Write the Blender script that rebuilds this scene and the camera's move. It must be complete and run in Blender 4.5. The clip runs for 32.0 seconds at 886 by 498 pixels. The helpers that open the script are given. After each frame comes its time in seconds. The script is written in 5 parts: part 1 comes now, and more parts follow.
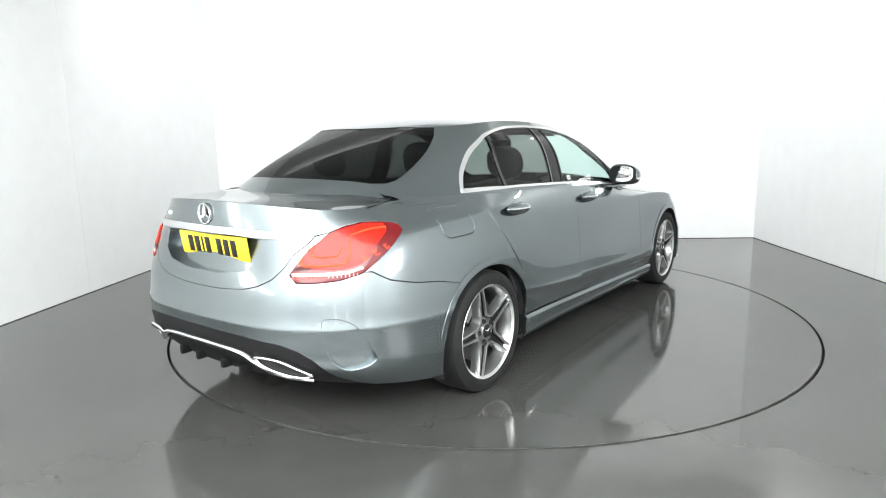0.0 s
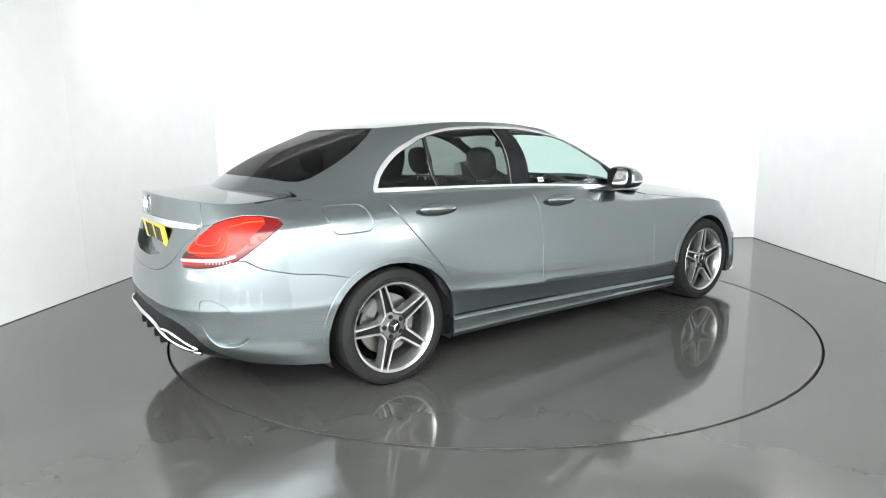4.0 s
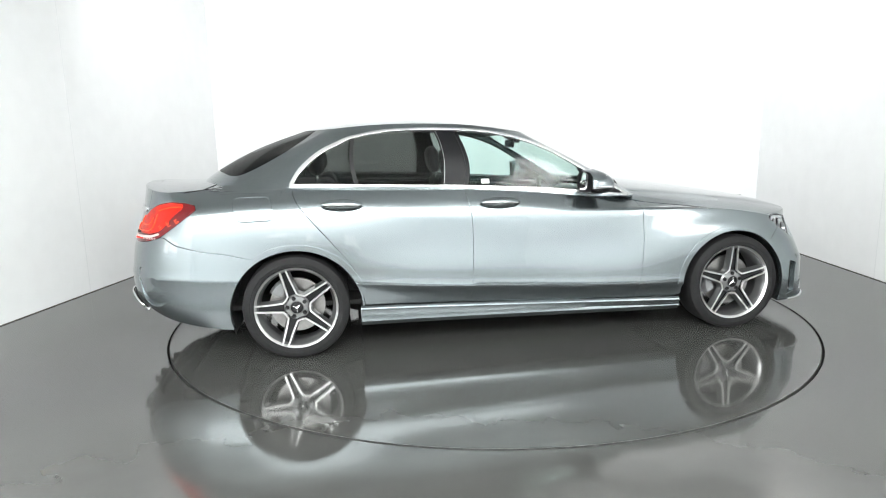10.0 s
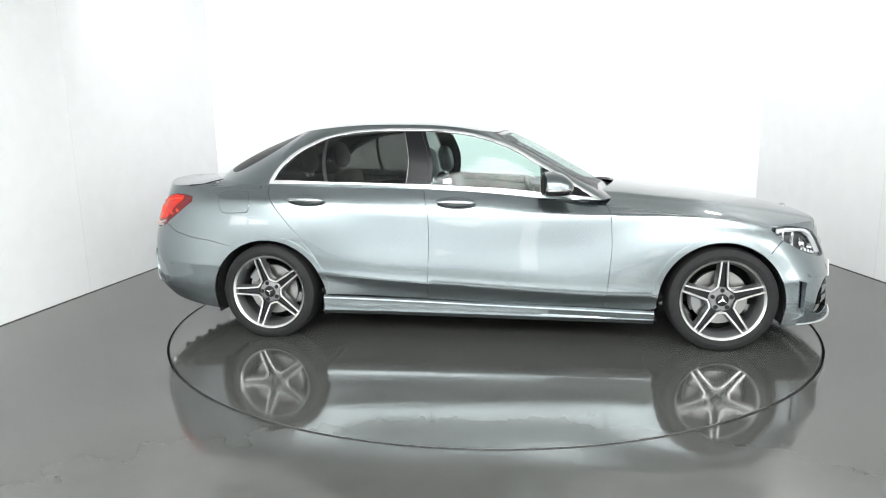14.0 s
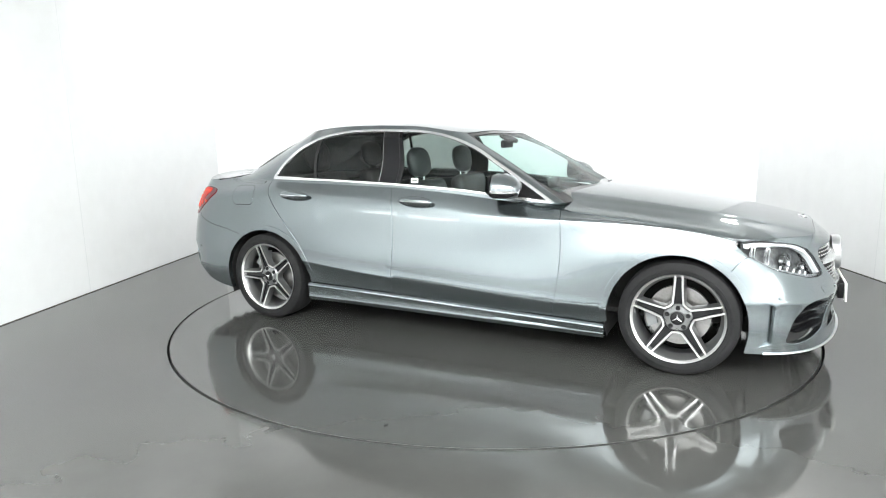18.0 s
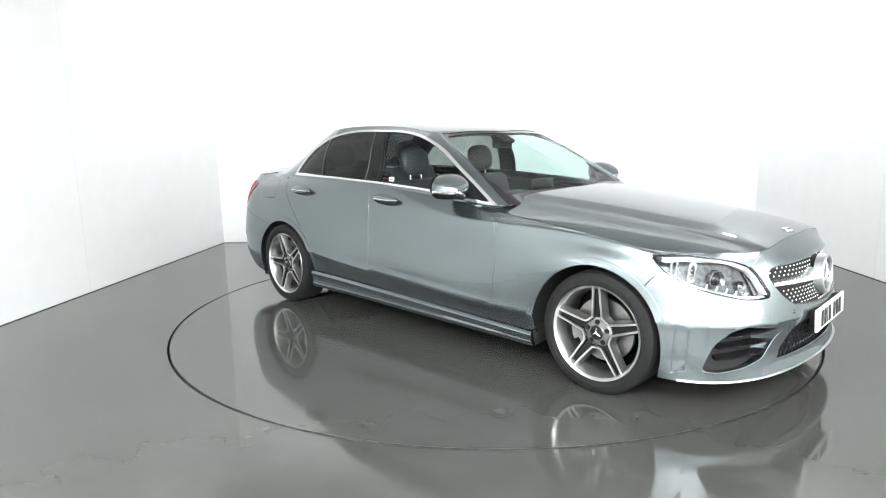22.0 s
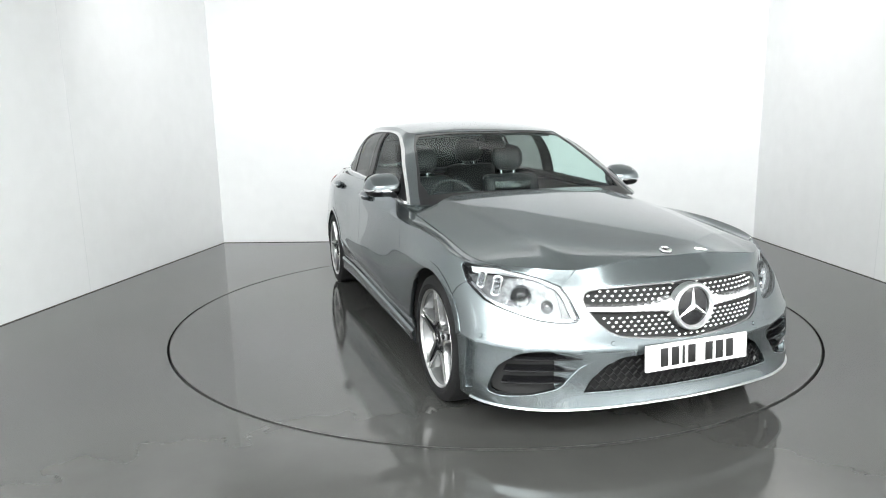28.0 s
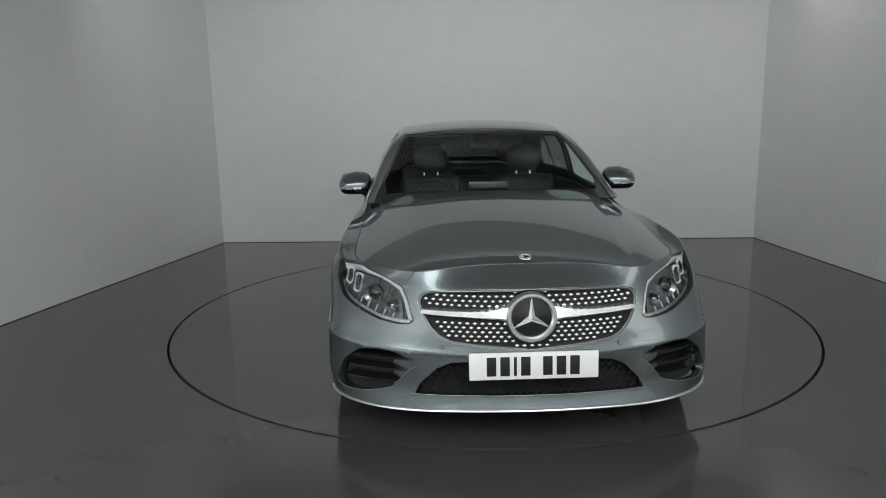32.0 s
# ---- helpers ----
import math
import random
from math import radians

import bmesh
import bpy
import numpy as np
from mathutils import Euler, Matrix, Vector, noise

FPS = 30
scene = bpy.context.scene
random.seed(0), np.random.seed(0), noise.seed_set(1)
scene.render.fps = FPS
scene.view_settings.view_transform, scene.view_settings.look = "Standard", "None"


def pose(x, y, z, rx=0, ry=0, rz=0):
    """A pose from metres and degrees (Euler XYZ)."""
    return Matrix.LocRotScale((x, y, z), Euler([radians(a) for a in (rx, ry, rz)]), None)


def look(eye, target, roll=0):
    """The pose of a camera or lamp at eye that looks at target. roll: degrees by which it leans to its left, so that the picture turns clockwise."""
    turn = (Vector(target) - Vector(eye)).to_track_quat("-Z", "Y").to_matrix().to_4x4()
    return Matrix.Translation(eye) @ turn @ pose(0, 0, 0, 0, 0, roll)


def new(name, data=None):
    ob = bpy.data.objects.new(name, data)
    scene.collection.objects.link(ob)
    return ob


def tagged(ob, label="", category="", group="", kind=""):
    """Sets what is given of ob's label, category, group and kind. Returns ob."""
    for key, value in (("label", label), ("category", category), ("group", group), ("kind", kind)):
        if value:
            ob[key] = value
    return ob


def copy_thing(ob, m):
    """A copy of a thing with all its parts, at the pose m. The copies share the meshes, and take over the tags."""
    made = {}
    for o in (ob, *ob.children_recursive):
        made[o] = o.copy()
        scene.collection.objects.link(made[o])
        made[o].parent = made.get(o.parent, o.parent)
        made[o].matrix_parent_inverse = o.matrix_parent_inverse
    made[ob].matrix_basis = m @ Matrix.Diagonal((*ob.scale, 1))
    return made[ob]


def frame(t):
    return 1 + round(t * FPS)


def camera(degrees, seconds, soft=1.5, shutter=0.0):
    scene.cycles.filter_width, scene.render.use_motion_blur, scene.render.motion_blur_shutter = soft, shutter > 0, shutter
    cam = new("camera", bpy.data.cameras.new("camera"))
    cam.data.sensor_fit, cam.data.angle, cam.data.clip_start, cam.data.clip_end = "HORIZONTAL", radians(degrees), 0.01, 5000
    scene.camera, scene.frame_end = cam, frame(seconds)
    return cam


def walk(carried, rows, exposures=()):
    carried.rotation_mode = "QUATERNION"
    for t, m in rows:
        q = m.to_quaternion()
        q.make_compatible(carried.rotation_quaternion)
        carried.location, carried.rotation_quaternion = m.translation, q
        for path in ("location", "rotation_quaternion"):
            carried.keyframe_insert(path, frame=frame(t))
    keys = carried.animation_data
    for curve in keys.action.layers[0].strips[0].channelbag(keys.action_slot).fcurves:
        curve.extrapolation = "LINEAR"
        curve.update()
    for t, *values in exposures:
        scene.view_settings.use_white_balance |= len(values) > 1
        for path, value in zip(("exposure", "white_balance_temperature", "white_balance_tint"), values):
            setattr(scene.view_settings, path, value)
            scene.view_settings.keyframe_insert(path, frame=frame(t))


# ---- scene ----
from mathutils.geometry import delaunay_2d_cdt

# ---- camera, path and light ----
cam = camera(70.75, 32.0, soft=1.0)
EYE = (0.0, -4.708, 1.306)
CAM_POSE = Matrix.Translation(EYE) @ (Matrix.Rotation(radians(3.807), 4, "Z") @ Matrix.Rotation(radians(90 - 10.21), 4, "X") @ Matrix.Rotation(radians(-1.113), 4, "Z"))
walk(cam, [(0, CAM_POSE), (32, CAM_POSE)],
     exposures=[(0, 0.34), (8, 0.34), (12, 0.26), (15, 0.34), (18, 0.44), (23, 0.42), (26, 0.22), (28.5, 0.08), (30.3, 0.02), (30.8, -0.24), (31.0, -0.46), (31.4, -1.0), (32, -1.74)])

world = bpy.data.worlds.new("world")
world.use_nodes = True
world.node_tree.nodes["Background"].inputs[0].default_value = (0.8, 0.85, 0.9, 1)
world.node_tree.nodes["Background"].inputs[1].default_value = 0.1
scene.world = world


def area_lamp(name, at, target, wide, tall, watts, colour=(1, 1, 1)):
    d = bpy.data.lights.new(name, "AREA")
    d.shape, d.size, d.size_y, d.energy, d.color = "RECTANGLE", wide, tall, watts, colour
    ob = new(name, d)
    ob.matrix_world = look(at, target)
    return ob


CEIL = 3.2


def spot_lamp(x, y, watts, across=0.22):
    d = bpy.data.lights.new("ceiling_lamp", "AREA")
    d.shape, d.size, d.energy, d.color = "DISK", across, watts, (1.0, 0.97, 0.92)
    ob = new("ceiling_lamp", d)
    ob.matrix_world = look((x, y, CEIL - 0.075), (x, y, 0))
    return ob


# added fill lamp, unseen: broad and soft, over the camera's end
area_lamp("ceiling_fill", (-0.2, -5.15, CEIL - 0.08), (-0.2, -4.6, 0), 7.0, 3.8, 1110, (0.972, 1.0, 0.988))
# unseen lamps added to brighten the front wall and the back wall
area_lamp("front_wall_fill", (0, -5.0, 3.06), (0, -7.0, 1.5), 6.6, 0.4, 62)
area_lamp("back_wall_fill", (0, 0.7, 3.08), (0, 3.1, 2.45), 5.8, 0.4, 68)
# a small downlight
spot_lamp(3.05, 1.9, 6, 0.2)


# ---- materials ----
def mat(name, colour, rough=0.5, metal=0.0, coat=0.0, grain=0.0, scale=40.0, bump=0.0, bump_scale=300.0, vary=0.0, emit=0.0, trans=0.0, ior=1.5, alpha=1.0, spec=0.5):
    m = bpy.data.materials.new(name)
    m.use_nodes = True
    nt = m.node_tree
    p = nt.nodes["Principled BSDF"]
    p.inputs["Base Color"].default_value = (*colour, 1)
    p.inputs["Roughness"].default_value = rough
    p.inputs["Metallic"].default_value = metal
    p.inputs["Coat Weight"].default_value = coat
    p.inputs["Coat Roughness"].default_value = 0.04
    p.inputs["IOR"].default_value = ior
    p.inputs["Specular IOR Level"].default_value = spec
    p.inputs["Transmission Weight"].default_value = trans
    p.inputs["Alpha"].default_value = alpha
    if emit:
        p.inputs["Emission Color"].default_value = (*colour, 1)
        p.inputs["Emission Strength"].default_value = emit
    if grain or vary or bump:
        tc = nt.nodes.new("ShaderNodeTexCoord")
    if grain or vary:
        n1 = nt.nodes.new("ShaderNodeTexNoise")
        n1.inputs["Scale"].default_value = scale
        n1.inputs["Detail"].default_value = 6
        n2 = nt.nodes.new("ShaderNodeTexNoise")
        n2.inputs["Scale"].default_value = max(scale * 0.06, 0.7)
        n2.inputs["Detail"].default_value = 3
        mix = nt.nodes.new("ShaderNodeMath")
        mix.operation = "MULTIPLY_ADD"
        ramp = nt.nodes.new("ShaderNodeMapRange")
        nt.links.new(tc.outputs["Object"], n1.inputs["Vector"])
        nt.links.new(tc.outputs["Object"], n2.inputs["Vector"])
        a = nt.nodes.new("ShaderNodeMath")
        a.operation = "ADD"
        nt.links.new(n1.outputs["Fac"], a.inputs[0])
        nt.links.new(n2.outputs["Fac"], a.inputs[1])
        nt.links.new(a.outputs[0], ramp.inputs["Value"])
        ramp.inputs["From Min"].default_value, ramp.inputs["From Max"].default_value = 0.7, 1.3
        ramp.inputs["To Min"].default_value, ramp.inputs["To Max"].default_value = 1 - grain, 1 + grain
        v = nt.nodes.new("ShaderNodeVectorMath")
        v.operation = "SCALE"
        v.inputs[0].default_value = colour
        nt.links.new(ramp.outputs[0], v.inputs["Scale"])
        nt.links.new(v.outputs[0], p.inputs["Base Color"])
        if vary:
            r2 = nt.nodes.new("ShaderNodeMapRange")
            nt.links.new(a.outputs[0], r2.inputs["Value"])
            r2.inputs["From Min"].default_value, r2.inputs["From Max"].default_value = 0.7, 1.3
            r2.inputs["To Min"].default_value, r2.inputs["To Max"].default_value = max(rough - vary, 0.0), rough + vary
            nt.links.new(r2.outputs[0], p.inputs["Roughness"])
    if bump:
        nb = nt.nodes.new("ShaderNodeTexNoise")
        nb.inputs["Scale"].default_value = bump_scale
        nb.inputs["Detail"].default_value = 3
        nt.links.new(tc.outputs["Object"], nb.inputs["Vector"])
        bp = nt.nodes.new("ShaderNodeBump")
        bp.inputs["Strength"].default_value = bump
        bp.inputs["Distance"].default_value = 0.002
        nt.links.new(nb.outputs["Fac"], bp.inputs["Height"])
        nt.links.new(bp.outputs[0], p.inputs["Normal"])
    return m


PAINT = mat("grey_metallic_paint", (0.190, 0.219, 0.230), 0.27, 0.95, 1.0, grain=0.03, scale=900)
PAINT.node_tree.nodes["Principled BSDF"].inputs["Specular Tint"].default_value = (0.6, 0.62, 0.63, 1)
PAINT.node_tree.nodes["Principled BSDF"].inputs["Coat Roughness"].default_value = 0.012
BLACK = mat("black_plastic", (0.007, 0.007, 0.0075), 0.5, grain=0.2, scale=60, bump=0.1, spec=0.18)
GLOSS_BLACK = mat("gloss_black", (0.008, 0.008, 0.009), 0.12, coat=0.5)
CHROME = mat("chrome", (0.82, 0.83, 0.84), 0.12, 1.0)
BRIGHT_TRIM = mat("polished_aluminium", (0.84, 0.845, 0.85), 0.24, 0.9)
SATIN = mat("satin_silver", (0.72, 0.73, 0.74), 0.28, 1.0)
RUBBER = mat("tyre_rubber", (0.012, 0.012, 0.0125), 0.7, grain=0.25, scale=30, bump=0.2, spec=0.22)
RIM_CUT = mat("machined_alloy", (0.66, 0.66, 0.655), 0.3, 1.0, coat=0.3)
RIM_GREY = mat("grey_alloy_paint", (0.21, 0.213, 0.216), 0.3, 0.8, 0.6)
RIM_DARK = mat("dark_alloy_paint", (0.014, 0.014, 0.015), 0.45, 0.0, 0.0, spec=0.15)
BRAKE = mat("brake_steel", (0.27, 0.265, 0.26), 0.42, 1.0, grain=0.15, scale=80)
CALIPER = mat("caliper_grey", (0.20, 0.205, 0.21), 0.45, 0.5)
UNDER = mat("dark_underside", (0.012, 0.012, 0.012), 0.8)
GLASS = mat("clear_tinted_glass", (0.72, 0.86, 0.80), 0.0, trans=1.0, ior=1.0)
PRIVACY = mat("privacy_glass", (0.22, 0.22, 0.22), 0.0, trans=1.0, ior=1.0)
DARK_GLASS = mat("dark_privacy_glass", (0.1, 0.1, 0.1), 0.0, trans=1.0, ior=1.0)
LENS = mat("clear_lens", (0.97, 0.98, 1.0), 0.0, trans=1.0, ior=1.0)
RED_LENS = mat("red_lens", (0.75, 0.03, 0.015), 0.08, coat=1.0)
WHITE_PL = mat("white_plate", (0.82, 0.82, 0.80), 0.35, grain=0.03)
YELLOW_PL = mat("yellow_plate", (0.83, 0.62, 0.03), 0.35, grain=0.03)
INK = mat("black_ink", (0.01, 0.01, 0.01), 0.4)
PILLAR = mat("satin_black_trim", (0.008, 0.008, 0.009), 0.25, spec=0.2)
LEATHER = mat("dark_leather", (0.022, 0.0235, 0.026), 0.5, grain=0.2, scale=120, bump=0.15)
TRIM_GREY = mat("grey_interior_trim", (0.10, 0.105, 0.11), 0.6, grain=0.1)
WALL = mat("white_painted_board", (0.83, 0.84, 0.845), 0.55, grain=0.025, scale=6, bump=0.05, bump_scale=120)
CEILM = mat("pale_grey_ceiling", (0.68, 0.68, 0.67), 0.8, grain=0.03, scale=5)
FLOOR = mat("grey_epoxy_floor", (0.057, 0.0575, 0.055), 0.085, coat=0.0, grain=0.08, scale=5, vary=0.03, bump=0.025, bump_scale=24, spec=0.75)
GROOVE = mat("dark_groove", (0.01, 0.01, 0.01), 0.8)


# thin glazing: a plain see-through sheet with a mirror gloss on it
def sheet_glass(m, tint, gloss=1.0):
    nt = m.node_tree
    out = nt.nodes["Material Output"]
    tr = nt.nodes.new("ShaderNodeBsdfTransparent")
    tr.inputs[0].default_value = (*tint, 1)
    gl = nt.nodes.new("ShaderNodeBsdfGlossy")
    gl.inputs["Roughness"].default_value = 0.0
    lw = nt.nodes.new("ShaderNodeLayerWeight")
    pw = nt.nodes.new("ShaderNodeMath")
    pw.operation, pw.inputs[1].default_value = "POWER", 4.0
    fr = nt.nodes.new("ShaderNodeMath")
    fr.operation, fr.inputs[1].default_value, fr.inputs[2].default_value = "MULTIPLY_ADD", 0.75 * gloss, 0.05 * gloss
    lw.inputs[0].default_value = 0.5
    nt.links.new(lw.outputs["Facing"], pw.inputs[0])
    nt.links.new(pw.outputs[0], fr.inputs[0])
    mx = nt.nodes.new("ShaderNodeMixShader")
    nt.links.new(fr.outputs[0], mx.inputs[0])
    nt.links.new(tr.outputs[0], mx.inputs[1])
    nt.links.new(gl.outputs[0], mx.inputs[2])
    nt.links.new(mx.outputs[0], out.inputs[0])


sheet_glass(GLASS, (0.76, 0.88, 0.85), 0.5)
sheet_glass(DARK_GLASS, (0.045, 0.05, 0.05), 0.5)
sheet_glass(PRIVACY, (0.27, 0.29, 0.28), 0.7)
sheet_glass(LENS, (0.93, 0.95, 0.96), 0.25)


# ---- mesh helpers ----
def mesh_ob(name, verts, faces, material, parent=None, smooth=False, label="", normals=None):
    me = bpy.data.meshes.new(name)
    me.from_pydata([tuple(map(float, v)) for v in verts], [], [tuple(map(int, f)) for f in faces])
    if material is not None:
        me.materials.append(material)
    if smooth or normals is not None:
        me.polygons.foreach_set("use_smooth", [True] * len(me.polygons))
    me.update(calc_edges=True)
    if normals is not None:
        me.normals_split_custom_set_from_vertices([tuple(map(float, n)) for n in normals])
    me.update()
    ob = new(name, me)
    if parent is not None:
        ob.parent = parent
    if label:
        tagged(ob, label)
    return ob


def part(name, bm, material, parent, label="", smooth=True, sharp=35):
    me = bpy.data.meshes.new(name)
    bm.normal_update()
    for e in bm.edges:
        if len(e.link_faces) == 2 and e.calc_face_angle(0) > radians(sharp):
            e.smooth = False
    for f in bm.faces:
        f.smooth = smooth
    bm.to_mesh(me)
    bm.free()
    me.materials.append(material)
    ob = new(name, me)
    ob.parent = parent
    if label:
        tagged(ob, label)
    return ob


def box(size, at=(0, 0, 0), bevel=0.0, m=None, seg=2):
    bm = bmesh.new()
    bmesh.ops.create_cube(bm, size=1)
    bmesh.ops.scale(bm, vec=size, verts=bm.verts)
    if bevel:
        bmesh.ops.bevel(bm, geom=bm.edges[:], offset=bevel, segments=seg, affect="EDGES", profile=0.5)
    bmesh.ops.transform(bm, matrix=Matrix.Translation(at) @ (m or Matrix()), verts=bm.verts)
    return bm


def lathe(profile, n=64, axis="Y"):
    """A ring turned round the y axis from (radius, y) pairs."""
    bm = bmesh.new()
    rings = []
    for r, y in profile:
        rings.append([bm.verts.new((r * math.cos(2 * math.pi * k / n), y, r * math.sin(2 * math.pi * k / n))) for k in range(n)])
    for a, b in zip(rings, rings[1:]):
        for k in range(n):
            bm.faces.new((a[k], a[(k + 1) % n], b[(k + 1) % n], b[k]))
    bmesh.ops.recalc_face_normals(bm, faces=bm.faces)
    return bm


def tube(points, radius, n=8, closed=False, flat=1.0):
    """A rod of round section along points."""
    bm = bmesh.new()
    pts = [Vector(p) for p in points]
    rings = []
    up = Vector((0, 0, 1))
    for i, p in enumerate(pts):
        a = pts[i - 1] if (i or closed) else p
        b = pts[(i + 1) % len(pts)] if (i + 1 < len(pts) or closed) else p
        d = (b - a).normalized()
        side = d.cross(up)
        side = side.normalized() if side.length > 1e-3 else Vector((0, 1, 0))
        top = side.cross(d)
        rings.append([bm.verts.new(p + radius * (math.cos(2 * math.pi * k / n) * side + flat * math.sin(2 * math.pi * k / n) * top)) for k in range(n)])
    last = len(rings) if closed else len(rings) - 1
    for i in range(last):
        a, b = rings[i], rings[(i + 1) % len(rings)]
        for k in range(n):
            bm.faces.new((a[k], a[(k + 1) % n], b[(k + 1) % n], b[k]))
    if not closed:
        bm.faces.new(rings[0][::-1])
        bm.faces.new(rings[-1])
    bmesh.ops.recalc_face_normals(bm, faces=bm.faces)
    return bm
# ---- the room ----
def wall_slab(name, a, b, thick, height, label):
    """An upright board from plan point a to b; its thickness lies to the right of that way."""
    a, b = Vector((*a, 0)), Vector((*b, 0))
    n = (b - a).cross(Vector((0, 0, 1))).normalized() * thick
    v = [a, b, b + n, a + n]
    verts = [tuple(p) for p in v] + [(p.x, p.y, height) for p in v]
    ob = mesh_ob(name, verts, [(0, 1, 5, 4), (1, 2, 6, 5), (2, 3, 7, 6), (3, 0, 4, 7), (4, 5, 6, 7), (3, 2, 1, 0)], WALL)
    return tagged(ob, label, "wall", kind="structure")


BACK_L, BACK_R = (-3.37, 3.10), (3.33, 3.15)
FRONT_L, FRONT_R = (-3.85, -7.0), (3.75, -7.0)
wall_slab("wall_back", BACK_R, BACK_L, 0.15, CEIL, "white painted studio back wall behind the turntable")
wall_slab("wall_left", BACK_L, FRONT_L, 0.15, CEIL, "white painted studio side wall of tall boards")
wall_slab("wall_right", FRONT_R, BACK_R, 0.15, CEIL, "white painted studio side wall beside the turntable")
wall_slab("wall_front", FRONT_L, FRONT_R, 0.15, CEIL, "plain white wall that closes the studio")

# board joints on the side walls and dark strips for the shaded gap where the boards meet the floor
def plan_point(a, b, y):
    k = (y - a[1]) / (b[1] - a[1])
    return a[0] + (b[0] - a[0]) * k


def wall_line(name, x, y, along, width, z0, z1, label):
    ob = mesh_ob(name, [(-width / 2, 0, 0), (width / 2, 0, 0), (width / 2, 0.004, 0), (-width / 2, 0.004, 0), (-width / 2, 0, z1 - z0), (width / 2, 0, z1 - z0), (width / 2, 0.004, z1 - z0), (-width / 2, 0.004, z1 - z0)],
                 [(0, 1, 5, 4), (1, 2, 6, 5), (2, 3, 7, 6), (3, 0, 4, 7), (4, 5, 6, 7)], JOINT)
    ob.matrix_world = Matrix.Translation((x, y, z0)) @ Matrix.Rotation(along, 4, "Z")
    return tagged(ob, label, "wall", kind="structure")


# panels added low on the walls behind the camera for unknown, unseen light sources; they show as bright patches along
# the car's flanks
GLOW = mat("added_glow", (1.0, 0.98, 0.95), 0.5, emit=2.4)
GLOW_STRONG = mat("added_glow_strong", (1.0, 0.98, 0.95), 0.5, emit=5.0)
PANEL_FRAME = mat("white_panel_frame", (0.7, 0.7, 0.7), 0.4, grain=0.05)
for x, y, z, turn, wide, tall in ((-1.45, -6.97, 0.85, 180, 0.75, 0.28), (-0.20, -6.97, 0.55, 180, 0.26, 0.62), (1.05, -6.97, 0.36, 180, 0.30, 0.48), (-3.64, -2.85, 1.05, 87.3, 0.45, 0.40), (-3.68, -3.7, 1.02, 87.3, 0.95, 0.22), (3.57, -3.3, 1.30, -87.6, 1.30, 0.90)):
    lp = new("glow_panel")
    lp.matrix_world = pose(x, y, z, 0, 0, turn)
    tagged(lp, "added white framed glowing panel on the studio wall, in place of an unknown light", "light panel", group="light panels on the walls")
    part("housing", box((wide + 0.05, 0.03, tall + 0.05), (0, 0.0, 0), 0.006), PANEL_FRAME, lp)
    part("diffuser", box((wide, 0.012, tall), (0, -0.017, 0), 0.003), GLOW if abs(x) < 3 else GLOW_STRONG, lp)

JOINT = mat("filled_joint", (0.77, 0.785, 0.79), 0.6)
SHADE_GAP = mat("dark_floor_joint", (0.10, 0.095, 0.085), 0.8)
for y in (0.48, -1.95):
    wall_line("trim", plan_point(BACK_L, FRONT_L, y) + 0.001, y, radians(87.3), 0.008, 0.0, CEIL, "narrow filled joint between wall boards")
wall_line("trim", plan_point(BACK_R, FRONT_R, 0.88) - 0.001, 0.88, radians(-92.4), 0.008, 0.0, CEIL, "narrow filled joint between wall boards")
# thin raised strips whose dark colour stands for the shade in the floor gap
for nm, a, b in (("shade_gap_strip", BACK_L, BACK_R), ("shade_gap_strip", FRONT_L, BACK_L), ("shade_gap_strip", BACK_R, FRONT_R)):
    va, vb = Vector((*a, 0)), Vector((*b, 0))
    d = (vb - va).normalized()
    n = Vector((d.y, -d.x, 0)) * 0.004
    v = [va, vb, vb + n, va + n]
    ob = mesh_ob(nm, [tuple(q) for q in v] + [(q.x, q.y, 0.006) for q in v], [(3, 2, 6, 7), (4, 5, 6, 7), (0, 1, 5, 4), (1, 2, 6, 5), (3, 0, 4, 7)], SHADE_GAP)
    tagged(ob, "dark narrow strip for the shaded gap where wall boards meet the floor", "trim", kind="structure")

RING = 2.259


def floor_mesh():
    n = 180
    bm = bmesh.new()
    inner, outer = [], []
    for k in range(n):
        a = 2 * math.pi * k / n
        c, s = math.cos(a), math.sin(a)
        inner.append(bm.verts.new(((RING + 0.008) * c, (RING + 0.008) * s, 0)))
        sc = min(4.2 / max(abs(c), 1e-6), (3.4 if s > 0 else 7.3) / max(abs(s), 1e-6))
        outer.append(bm.verts.new((sc * c, sc * s, 0)))
    low = [bm.verts.new((v.co.x, v.co.y, -0.05)) for v in inner]
    for k in range(n):
        j = (k + 1) % n
        bm.faces.new((inner[k], outer[k], outer[j], inner[j]))
        bm.faces.new((inner[k], inner[j], low[j], low[k]))
    bmesh.ops.recalc_face_normals(bm, faces=bm.faces)
    return bm


me_floor = part("floor", floor_mesh(), FLOOR, None, smooth=False)
tagged(me_floor, "glossy dark grey epoxy studio floor with a round turntable cut", "floor", kind="structure")
groove = part("floor_pit", lathe([(2.4, 0), (0.001, 0)], 96), GROOVE, None)
groove.matrix_world = pose(0, 0, -0.05, 90)
tagged(groove, "dark bottom of the narrow gap round the turntable", "floor", kind="structure")
